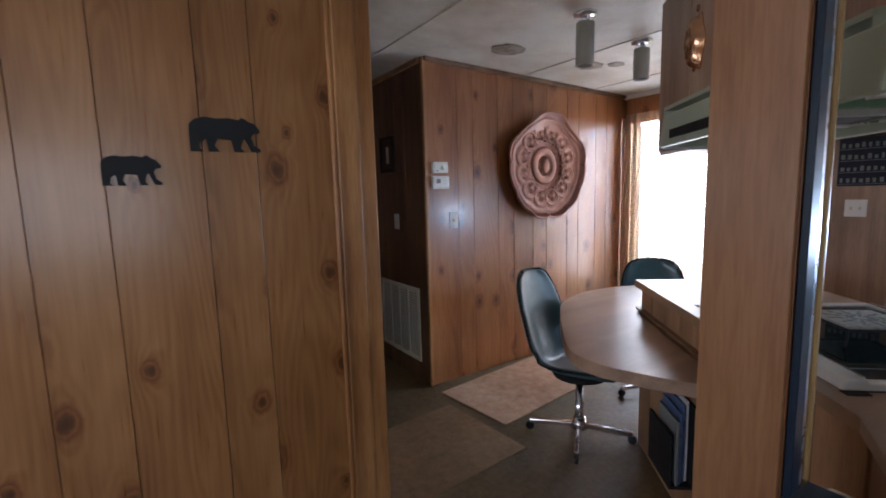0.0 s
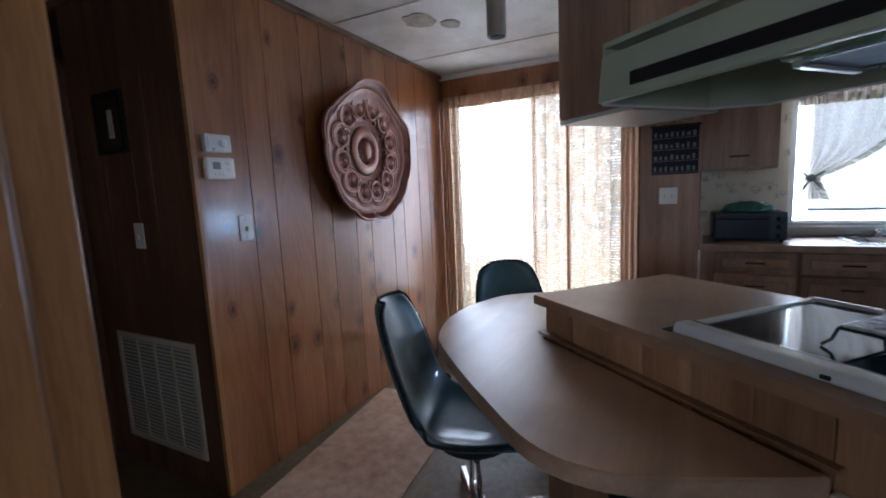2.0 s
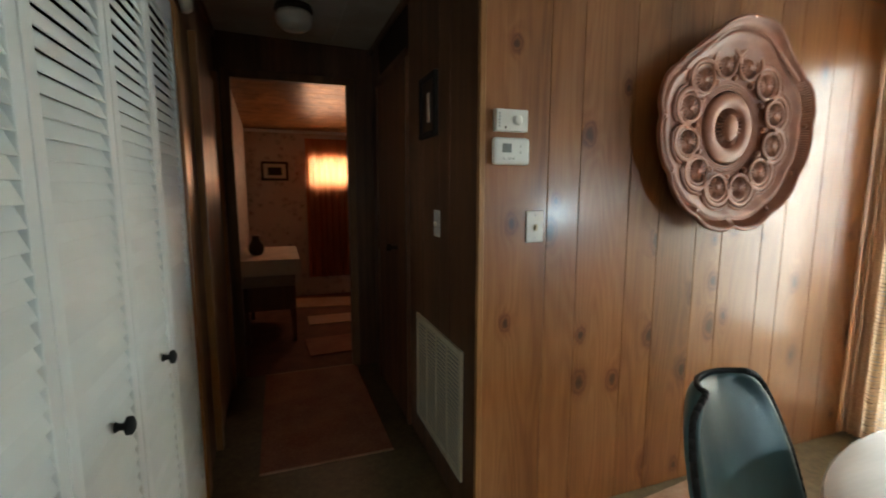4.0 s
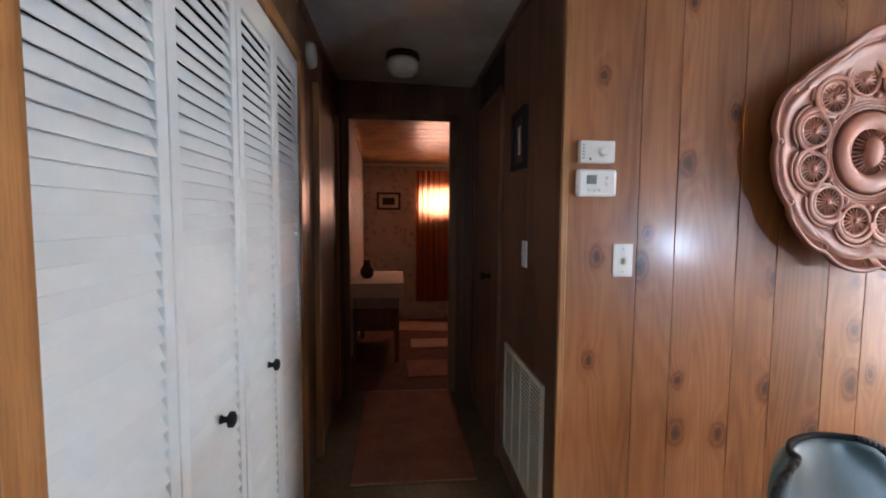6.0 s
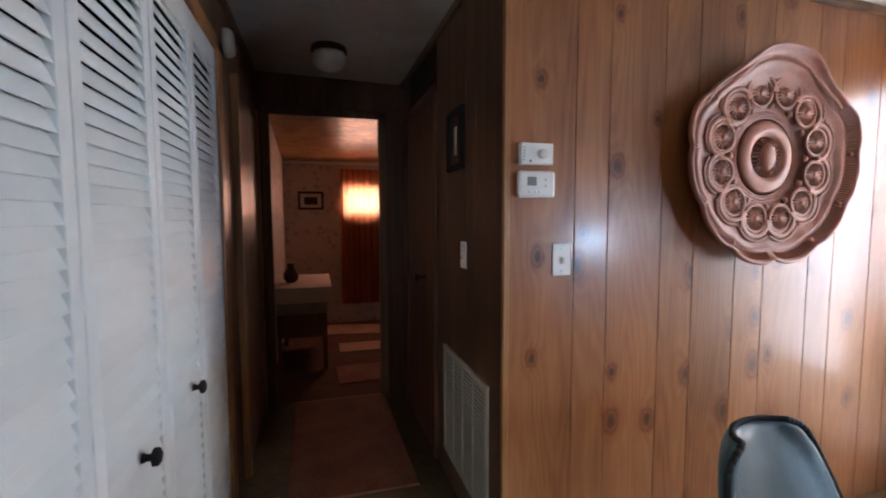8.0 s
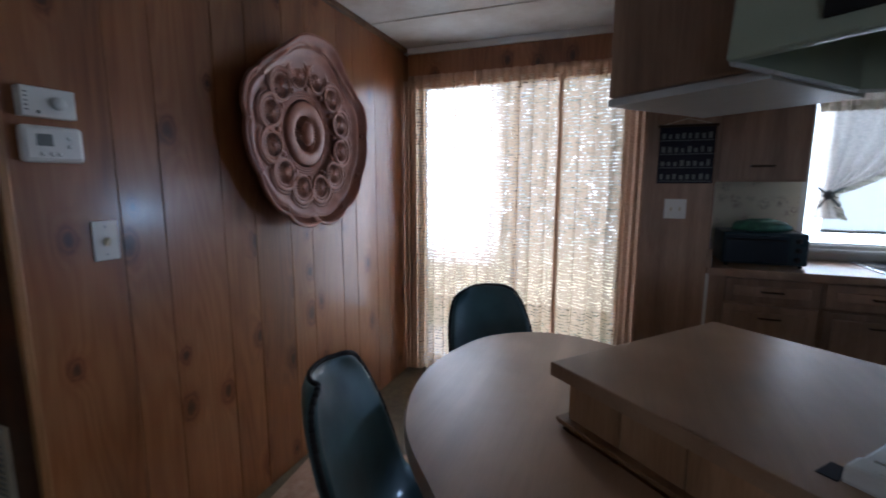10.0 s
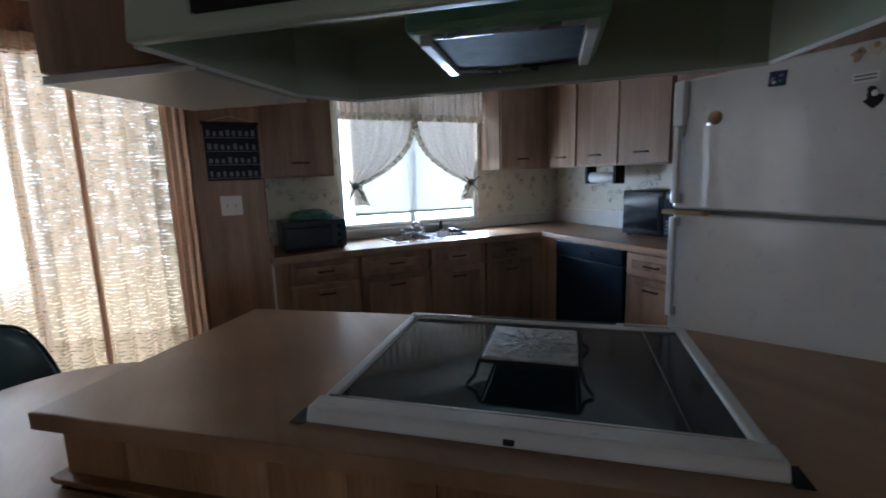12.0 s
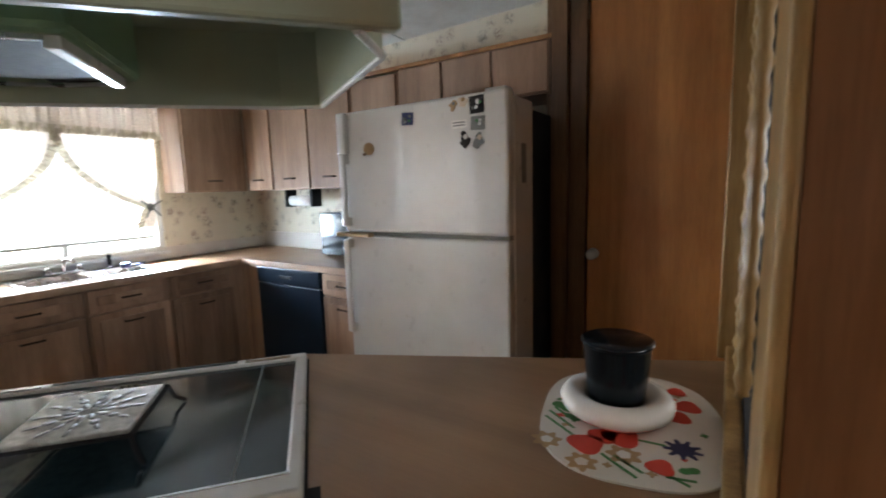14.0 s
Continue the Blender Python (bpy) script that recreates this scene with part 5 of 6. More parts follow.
def vent_grille():
    t = thing("return_air_grille", pose(1.689, 3.19, 0.435, 0, 0, -90), "white metal return-air grille low on the hallway wall", "vent")
    W, H = 0.315, 0.285
    part("backing", boxes((-W + 0.02, -0.004, -H + 0.02, W - 0.02, -0.001, H - 0.02)), GREYPRINT, t)
    for a in ((-W, -0.012, -H, -W + 0.028, 0, H), (W - 0.028, -0.012, -H, W, 0, H), (-W + 0.028, -0.012, H - 0.028, W - 0.028, 0, H), (-W + 0.028, -0.012, -H, W - 0.028, 0, -H + 0.028)):
        part("frame", boxes(a, bevel=0.002), IVORY, t)
    for k in range(4):
        x = -W + 0.028 + (k + 0.5) * (2 * W - 0.056) / 4
        if k < 3:
            x2 = -W + 0.028 + (k + 1) * (2 * W - 0.056) / 4
            part("bar", boxes((x2 - 0.006, -0.011, -H + 0.028, x2 + 0.006, -0.003, H - 0.028)), IVORY, t)
    for k in range(26):
        z = -H + 0.04 + k * (2 * H - 0.08) / 25
        part("slat", boxes((-W + 0.028, -0.009, z - 0.003, W - 0.028, -0.004, z + 0.004)), IVORY, t)


vent_grille()


def picture(name, m, w, h, label, frame_mat, inner):
    t = thing(name, m, label, "picture")
    f = 0.028
    for a in ((-w, -0.02, -h, -w + f, 0, h), (w - f, -0.02, -h, w, 0, h), (-w + f, -0.02, h - f, w - f, 0, h), (-w + f, -0.02, -h, w - f, 0, -h + f)):
        part("frame_side", boxes(a, bevel=0.003), frame_mat, t)
    part("picture", boxes((-w + f, -0.008, -h + f, w - f, -0.002, h - f)), inner, t)
    return t


p = picture("framed_picture", pose(1.69, 3.30, 1.745, 0, 0, -90), 0.118, 0.140, "small dark-framed picture on the hallway wall", BLACK, BRONZE)
part("pale_figure", boxes((-0.02, -0.0105, -0.07, 0.022, -0.008, 0.06), bevel=0.001), CREAM, p)


def hall_lamp():
    x, y = 1.14, 4.05
    t = thing("ceiling_lamp", pose(x, y, ceil_z(x)), "white glass globe ceiling lamp with a brass rim, unlit", "ceiling light")
    part("canopy", lathe([(0.10, 0.0), (0.105, -0.03), (0.09, -0.035)], 28), BRONZE, t)
    part("globe", lathe([(0.09, -0.035), (0.10, -0.06), (0.095, -0.10), (0.06, -0.13), (0.001, -0.14)], 28), LENS, t)


hall_lamp()
chime = thing("door_chime", pose(0.652, 3.62, 2.20), "round ivory smoke alarm high on the hallway wall", "alarm")
part("case", turned(lathe([(0.065, 0.0), (0.065, 0.02), (0.055, 0.04), (0.001, 0.045)], 24), Matrix.Rotation(math.pi / 2, 4, "Y")), IVORY, chime)

hall_door = tagged(new("door_hall"), "dark flush wooden door, closed, with a small knob", "door", "", "structure")
hall_door.matrix_world = pose(1.694, 3.70, 0)
part("leaf", boxes((-0.018, 0.0, 0.01, 0.0, 0.70, 2.05), bevel=0.002), PANEL_DARK, hall_door)
part("knob", turned(lathe([(0.02, 0.0), (0.012, 0.012), (0.012, 0.03), (0.026, 0.045), (0.02, 0.062), (0.001, 0.066)], 18), Matrix.Translation((-0.018, 0.2, 1.02)) @ Matrix.Rotation(-math.pi / 2, 4, "Y")), BRONZE, hall_door, "small brass knob")
setting("trim_hall_door", boxes((1.668, 3.655, 0, 1.69, 3.70, 2.10), (1.668, 4.40, 0, 1.69, 4.445, 2.10), (1.668, 3.655, 2.055, 1.69, 4.445, 2.10), bevel=0.003), PANEL_DARK)
west_door = tagged(new("door_west"), "dark wooden door beside the closet, closed", "door", "", "structure")
west_door.matrix_world = pose(0.652, 3.80, 0)
part("leaf", boxes((0.0, 0.0, 0.01, 0.012, 0.72, 2.04), bevel=0.002), PANEL_DARK, west_door)
setting("trim_west_door", boxes((0.65, 3.74, 0, 0.685, 3.80, 2.10), (0.65, 4.52, 0, 0.685, 4.58, 2.10), bevel=0.004), CASING)

# ---------- bedroom ----------


def bed_table():
    t = thing("console_table", pose(0.93, 5.85, 0), "dark wooden table under a fringed cream cloth", "table")
    part("top", boxes((-0.25, -0.45, 0.72, 0.21, 0.45, 0.75), bevel=0.004), PANEL_DARK, t)
    part("front", boxes((-0.24, -0.44, 0.30, 0.19, 0.44, 0.72), bevel=0.004), PANEL_DARK, t)
    for x, y in ((-0.22, -0.42), (0.17, -0.42), (-0.22, 0.42), (0.17, 0.42)):
        part("leg", boxes((x - 0.02, y - 0.02, 0, x + 0.02, y + 0.02, 0.30), bevel=0.004), PANEL_DARK, t)
    c = thing("tablecloth", pose(0.93, 5.85, 0.75), "cream cloth with a knotted fringe over the table", "tablecloth")
    part("cloth", boxes((-0.26, -0.465, 0.0, 0.235, 0.465, 0.008), (-0.26, -0.472, -0.13, 0.235, -0.464, 0.006), (0.228, -0.465, -0.13, 0.236, 0.465, 0.006), bevel=0.002), CREAM, c)
    fr = bmesh.new()
    for k in range(34):
        x = -0.25 + k * 0.0146
        box(fr, x, -0.471, -0.23, x + 0.007, -0.466, -0.12)
    part("fringe", fr, CREAM, c, "long knotted fringe")
    v = thing("vase", pose(0.80, 5.75, 0.758), "brown glazed vase on the cloth", "vase")
    part("body", lathe([(0.04, 0), (0.065, 0.03), (0.07, 0.08), (0.04, 0.13), (0.03, 0.16), (0.04, 0.18)], 20), BRONZE, v)


bed_table()
p = picture("bedroom_picture", pose(0.985, 7.2, 1.58), 0.155, 0.115, "small brown-framed picture on floral wallpaper", BRONZE, CREAM)
part("print", boxes((-0.08, -0.0105, -0.05, 0.08, -0.008, 0.045)), BRONZE, p)


def bedroom_window():
    t = tagged(new("window_2"), "bedroom window glowing behind an orange curtain", "window", "", "structure")
    t.matrix_world = pose(1.735, 7.25, 0)
    part("window_frame", boxes((-0.365, -0.03, 1.40, -0.325, 0.03, 1.78), (0.325, -0.03, 1.40, 0.365, 0.03, 1.78), (-0.325, -0.03, 1.75, 0.325, 0.03, 1.78), (-0.325, -0.03, 1.40, 0.325, 0.03, 1.43)), ENAMEL, t)
    pn = part("pane", boxes((-0.325, -0.003, 1.43, 0.325, 0.003, 1.75)), PANE, t)
    pn.visible_shadow = False
    d = thing("bedroom_curtain", pose(1.74, 7.14, 0) @ Matrix.Rotation(-math.pi / 2, 4, "Z"), "long orange pleated curtain lit from behind", "curtain")
    part("panel", drape(-0.40, 0.40, 0.25, 1.98, 11, 0.025, 31), DRAPE_BED, d)


bedroom_window()

# ---------- kitchen ----------


def front(t, name, x0, z0, x1, z1, handle_z=None, handle_x=None, material=None, hw=0.05, raised=True):
    """A cabinet front with a raised field, in the plane y = 0, outwards -y."""
    material = material or OAK
    d = part(name, boxes((x0, -0.02, z0, x1, 0.0, z1), bevel=0.004), material, t)
    if raised and x1 - x0 > 0.12 and z1 - z0 > 0.10:
        part("field", boxes((x0 + 0.045, -0.027, z0 + 0.04, x1 - 0.045, -0.018, z1 - 0.04), bevel=0.006), material, d)
    if handle_z is not None:
        hx = (x0 + x1) / 2 if handle_x is None else handle_x
        bm = rod([(hx - hw, -0.02, handle_z), (hx - hw, -0.046, handle_z), (hx + hw, -0.046, handle_z), (hx + hw, -0.02, handle_z)], 0.006, 6)
        part("handle", bm, BRONZE, d, "dark bronze pull")
    return d


EAST = Matrix.Rotation(-math.pi / 2, 4, "Z")   # local x runs towards -y, fronts look to -x
SOUTH = Matrix.Rotation(math.pi, 4, "Z")       # local x runs towards -x, fronts look to +y


def base_unit(m, w, label, drawer=True, doors=1, panel_left=0.0):
    t = thing("base_cabinet", m, label, "cabinet", "kitchen base cabinets")
    part("body", boxes((0.0, 0.0, 0.09, w, 0.54, 0.868)), OAK, t)
    part("plinth", boxes((0.0, 0.05, 0.0, w, 0.5, 0.09)), PANEL_DARK, t)
    x = panel_left
    if drawer:
        front(t, "drawer", x + 0.008, 0.715, w - 0.008, 0.855, 0.785)
    top = 0.70 if drawer else 0.855
    dw = (w - x) / doors
    for k in range(doors):
        front(t, "door", x + k * dw + 0.008, 0.10, x + (k + 1) * dw - 0.008, top, top - 0.07)
    return t


for y0, w, n in ((0.79, 0.56, 1), (0.23, 0.53, 1), (-0.30, 0.48, 1), (-0.78, 0.48, 1)):
    base_unit(Matrix.Translation((4.08, y0, 0)) @ EAST, w - 0.004, "oak base cabinet with a drawer over a panelled door", True, n, 0.08 if y0 > 0.7 else 0.0)
base_unit(Matrix.Translation((3.17, -1.345, 0)) @ SOUTH, 0.42, "oak base cabinet between the dishwasher and refrigerator")
setting("cabinet_corner_filler", boxes((3.87, -1.36, 0.0, 4.08, -1.34, 0.868), (4.07, -1.34, 0.0, 4.09, -1.25, 0.868)), OAK)


def dishwasher():
    t = thing("dishwasher", Matrix.Translation((3.865, -1.335, 0)) @ SOUTH, "dark blue-black built-in dishwasher", "dishwasher")
    part("body", boxes((0.0, 0.03, 0.02, 0.68, 0.55, 0.868)), BLACK, t)
    part("door", boxes((0.004, -0.012, 0.11, 0.676, 0.03, 0.74), bevel=0.006), APPLIANCE, t)
    part("control_panel", boxes((0.004, -0.018, 0.745, 0.676, 0.03, 0.865), bevel=0.008), APPLIANCE, t)
    part("latch", boxes((0.28, -0.032, 0.79, 0.40, -0.016, 0.815), bevel=0.004), BLACK, t)
    part("kick_plate", boxes((0.004, 0.02, 0.02, 0.676, 0.03, 0.10)), BLACK, t)


dishwasher()


def worktop():
    t = thing("kitchen_worktop", Matrix(), "tan laminate L-shaped worktop with a pale front edge", "counter")
    part("sink_run", boxes((4.04, -0.06, 0.87, 4.605, 0.80, 0.91), (4.04, -1.95, 0.87, 4.605, -0.78, 0.91), (4.04, -0.78, 0.87, 4.14, -0.06, 0.91), (4.52, -0.78, 0.87, 4.605, -0.06, 0.91), bevel=0.003), TOP, t)
    part("side_run", boxes((2.74, -1.94, 0.87, 4.04, -1.315, 0.91), bevel=0.003), TOP, t)
    part("front_edge", boxes((4.034, -1.31, 0.868, 4.04, 0.80, 0.908), (2.74, -1.315, 0.868, 4.034, -1.309, 0.908), bevel=0.0015), TOP_EDGE, t)
    part("end_splash", boxes((4.04, 0.785, 0.91, 4.6, 0.808, 1.02), bevel=0.003), TOP_EDGE, t, "low splash at the end panel")
    part("end_panel", boxes((4.05, 0.792, 0.0, 4.6, 0.808, 0.87)), WHITE, t)


worktop()


def sink():
    t = thing("kitchen_sink", pose(4.33, -0.42, 0.911), "stainless double-bowl sink under the window", "sink")
    for y0 in (-0.345, 0.01):
        bm = bmesh.new()
        b = box(bm, -0.175, y0, -0.15, 0.175, y0 + 0.335, 0.0)
        top = [f for f in bm.faces if all(abs(v.co.z) < 1e-5 for v in f.verts)]
        bmesh.ops.delete(bm, geom=top, context="FACES_ONLY")
        bowl = part("bowl", bm, STEEL, t)
        mod = bowl.modifiers.new("sheet", "SOLIDIFY")
        mod.thickness = 0.003
        part("drain", turned(lathe([(0.04, 0), (0.035, 0.004), (0.001, 0.003)], 16), Matrix.Translation((0, y0 + 0.17, -0.147))), CHROME, t)
    part("rim", boxes((-0.20, -0.37, 0.0, -0.17, 0.37, 0.006), (0.17, -0.37, 0.0, 0.245, 0.37, 0.006), (-0.17, -0.37, 0.0, 0.17, -0.34, 0.006), (-0.17, 0.34, 0.0, 0.17, 0.37, 0.006), (-0.17, -0.015, 0.0, 0.17, 0.015, 0.005), bevel=0.0015), STEEL, t)
    f = thing("faucet", pose(4.53, -0.36, 0.917), "chrome swing-spout kitchen faucet", "faucet")
    part("base", boxes((-0.025, -0.11, 0, 0.025, 0.11, 0.02), bevel=0.008), CHROME, f)
    part("spout", rod([(0, 0, 0.015), (0, 0, 0.07), (-0.03, 0, 0.10), (-0.12, 0, 0.115), (-0.18, 0, 0.095)], 0.011, 10), CHROME, f, smooth=True)
    for y in (-0.085, 0.085):
        part("tap_handle", turned(lathe([(0.02, 0.018), (0.018, 0.045), (0.008, 0.055), (0.001, 0.056)], 14), Matrix.Translation((0, y, 0))), CHROME, f)
    s = thing("hand_spray", pose(4.53, -0.62, 0.917), "chrome hand spray beside the faucet", "faucet")
    part("holder", lathe([(0.02, 0), (0.016, 0.02)], 12), CHROME, s)
    part("head", lathe([(0.012, 0.02), (0.012, 0.07), (0.018, 0.09), (0.001, 0.10)], 12), BLACK, s)


sink()
d = thing("dish_brush", pose(4.42, -0.70, 0.917), "dark blue dish brush lying by the sink", "brush")
part("handle", rod([(0, 0, 0.012), (0.05, -0.12, 0.012)], 0.008, 8), BLUEPRINT, d)
part("head", boxes((-0.03, 0.0, 0.0, 0.03, 0.05, 0.035), bevel=0.006), BLUEPRINT, d)


def wall_unit(m, w, h, depth, z, fronts, label, pulls=True):
    t = thing("wall_cabinet", m, label, "cabinet", "kitchen wall cabinets")
    part("body", boxes((0, 0, z, w, depth, z + h)), OAK, t)
    x = 0.0
    for fw in fronts:
        front(t, "door", x + 0.008, z + 0.008, x + fw - 0.008, z + h - 0.01, z + 0.085 if pulls else None, raised=False)
        x += fw
    return t


wall_unit(Matrix.Translation((4.03, 0.808, 0)) @ EAST, 0.43, 0.73, 0.58, 1.41, [0.43], "oak wall cabinet over the toaster oven")
wall_unit(Matrix.Translation((4.315, -1.085, 0)) @ EAST, 0.52, 0.71, 0.30, 1.43, [0.45], "oak wall cabinet beside the kitchen window")
wall_unit(Matrix.Translation((4.30, -1.615, 0)) @ SOUTH, 0.34, 0.71, 0.33, 1.43, [0.34], "narrow oak corner wall cabinet")
wall_unit(Matrix.Translation((3.955, -1.615, 0)) @ SOUTH, 0.87, 0.71, 0.33, 1.43, [0.435, 0.435], "two-door oak wall cabinet beside the refrigerator")
wall_unit(Matrix.Translation((3.07, -1.615, 0)) @ SOUTH, 0.40, 0.71, 0.33, 1.43, [0.40], "oak wall cabinet beside the refrigerator")
wall_unit(Matrix.Translation((2.66, -1.615, 0)) @ SOUTH, 0.99, 0.27, 0.33, 1.885, [0.33, 0.33, 0.33], "short oak cabinets over the refrigerator", False)
setting("trim_over_fridge", boxes((1.66, -1.64, 2.155, 2.95, -1.605, 2.18), bevel=0.003), CASING)


def fridge():
    t = thing("refrigerator", Matrix.Translation((2.645, -1.10, 0)) @ SOUTH, "white top-freezer refrigerator with photo magnets", "refrigerator")
    W = 0.985
    part("case", boxes((0.0, 0.03, 0.03, W, 0.24, 1.80), bevel=0.006), ENAMEL, t)
    # Black body stands in for the shaded gap behind the white case.
    part("rear_shell", boxes((0.02, 0.24, 0.03, W - 0.022, 0.74, 1.775), bevel=0.006), APPLIANCE, t, "black body standing in for the dark gap behind the case")
    part("freezer_door", boxes((0.0, -0.04, 1.185, W, 0.025, 1.82), bevel=0.014), ENAMEL, t)
    part("fridge_door", boxes((0.0, -0.04, 0.12, W, 0.025, 1.165), bevel=0.014), ENAMEL, t)
    part("gasket", boxes((0.01, -0.015, 1.163, W - 0.01, 0.03, 1.187)), GREYPRINT, t)
    part("kick_grille", boxes((0.02, 0.0, 0.02, W - 0.02, 0.03, 0.11)), BLACK, t)
    for z0, z1 in ((1.215, 1.60), (0.62, 1.145)):
        h = bmesh.new()
        box(h, 0.012, -0.082, z0, 0.05, -0.062, z1, 0.008)
        box(h, 0.012, -0.07, z1 - 0.05, 0.05, -0.036, z1, 0.006)
        box(h, 0.012, -0.07, z0, 0.05, -0.036, z0 + 0.05, 0.006)
        part("door_handle", h, ENAMEL, t, "long white handle")
    part("handle_cap", boxes((0.0, -0.075, 1.60, 0.06, -0.036, 1.815), bevel=0.01), ENAMEL, t)
    part("trim_strip", boxes((-0.03, -0.085, 1.16, 0.20, -0.035, 1.182), bevel=0.006), TANPRINT, t, "tan handle trim between the doors")
    part("hinge_cover", boxes((W - 0.12, -0.02, 1.82, W - 0.02, 0.05, 1.835), bevel=0.004), ENAMEL, t)
    part("grab_recess", boxes((W, 0.10, 1.42, W + 0.003, 0.15, 1.60)), GREYPRINT, t)
    face = Matrix.Translation((2.645, -1.0595, 0)) @ SOUTH
    photos = [(0.455, 1.745, 0.034, 0.030, BLUEPRINT), (0.835, 1.768, 0.036, 0.038, BLACK), (0.84, 1.688, 0.036, 0.030, GREYPRINT)]
    for k, (x, z, w, h, mm) in enumerate(photos):
        t2 = thing("photo_magnet", face @ pose(x, 0.0, z, 0, (4, -3, 2)[k], 0), "small dark photo magnet with pale shapes on the refrigerator door", "magnet", "refrigerator magnets")
        part("card", boxes((-w, -0.004, -h, w, 0.0, h), bevel=0.002), mm, t2)
        rnd = random.Random(k + 4)
        for j in range(5):
            cx, cz, r = rnd.uniform(-0.6, 0.6) * w, rnd.uniform(-0.6, 0.6) * h, rnd.uniform(0.005, 0.011)
            part("pale_shape", turned(lathe([(r, 0.0), (r * 0.9, 0.001), (0.001, 0.0014)], 9, rnd.uniform(0.5, 1.3)), Matrix.Translation((cx, -0.004, cz)) @ Matrix.Rotation(math.pi / 2, 4, "X")), (PLASTIC, GREYPRINT, GREEN)[j % 3], t2)
    figures = [(0.715, 1.775, 0.022, TANPRINT, GREYPRINT), (0.762, 1.785, 0.026, CREAM, TANPRINT), (0.772, 1.62, 0.030, BLACK, PLASTIC), (0.842, 1.612, 0.030, GREYPRINT, CREAM)]
    for k, (x, z, r, ma, mb) in enumerate(figures):
        t2 = thing("figure_magnet", face @ pose(x, 0.0, z), "small cut-out magnet in black, white and tan", "magnet", "refrigerator magnets")
        pts = [(r * (0.8 + 0.3 * math.sin(3 * a + k) + 0.12 * math.sin(7 * a)) * math.cos(a), 1.25 * r * (0.8 + 0.3 * math.sin(2 * a + 2 * k)) * math.sin(a)) for a in np.linspace(0, 2 * math.pi, 22, endpoint=False)]
        part("body", turned(prism(pts, 0.0, 0.006), Matrix.Rotation(math.pi / 2, 4, "X")), ma, t2)
        part("face", turned(lathe([(r * 0.42, 0.0), (r * 0.3, 0.004), (0.001, 0.005)], 10), Matrix.Translation((0.2 * r, -0.005, 0.45 * r)) @ Matrix.Rotation(math.pi / 2, 4, "X")), mb, t2)
    slip = thing("note_magnet", face @ pose(0.745, 0.0, 1.692), "pale slip magnet with two dark lines of print", "magnet", "refrigerator magnets")
    part("slip", boxes((-0.040, -0.003, -0.018, 0.040, 0.0, 0.018), bevel=0.001), PLASTIC, slip)
    for dz in (0.007, -0.006):
        part("print_line", boxes((-0.032, -0.0038, dz - 0.003, 0.030, -0.003, dz + 0.003)), GREYPRINT, slip)
    b = thing("fridge_bell", Matrix.Translation((2.645 - 0.20, -1.06, 1.62)), "round brown magnet with a shiny clip", "magnet")
    part("disc", turned(lathe([(0.032, 0), (0.03, 0.012), (0.02, 0.02), (0.001, 0.022)], 18), Matrix.Rotation(-math.pi / 2, 4, "X")), TANPRINT, b)
    part("clip", boxes((0.008, 0.012, -0.035, 0.032, 0.02, -0.02), bevel=0.002), CHROME, b)


fridge()


def toaster_oven():
    t = thing("toaster_oven", Matrix.Translation((4.16, 0.715, 0.91)) @ EAST, "dark countertop toaster oven", "toaster oven")
    W, H, D = 0.43, 0.205, 0.30
    part("case", boxes((0, 0.012, 0.015, W, D, H), bevel=0.01), OVENBLUE, t)
    part("door", boxes((0.012, -0.004, 0.03, W - 0.10, 0.012, H - 0.02), bevel=0.004), APPLIANCE, t, "glass door")
    part("door_handle", rod([(0.03, -0.004, H - 0.04), (0.03, -0.03, H - 0.04), (W - 0.12, -0.03, H - 0.04), (W - 0.12, -0.004, H - 0.04)], 0.006, 6), BLACK, t)
    for k in range(3):
        part("knob", turned(lathe([(0.016, 0), (0.014, 0.016), (0.001, 0.018)], 14), Matrix.Translation((W - 0.05, 0.012, 0.05 + k * 0.055)) @ Matrix.Rotation(math.pi / 2, 4, "X")), BLACK, t)
    for x in (0.03, W - 0.03):
        for y in (0.03, D - 0.03):
            part("foot", turned(lathe([(0.012, 0), (0.012, 0.016)], 10), Matrix.Translation((x, y, 0))), BLACK, t)
    g = bmesh.new()
    bmesh.ops.create_icosphere(g, subdivisions=3, radius=1.0)
    for v in g.verts:
        k = 1 + 0.22 * noise.noise(v.co * 2.2)
        v.co = Vector((v.co.x * 0.10 * k, v.co.y * 0.15 * k, max(-0.02, v.co.z * 0.05 * k)))
    lone("plastic_bag", g, GREENBAG, "dark green plastic bag on top of the toaster oven", "bag", "", pose(4.30, 0.50, 1.138), True)


toaster_oven()


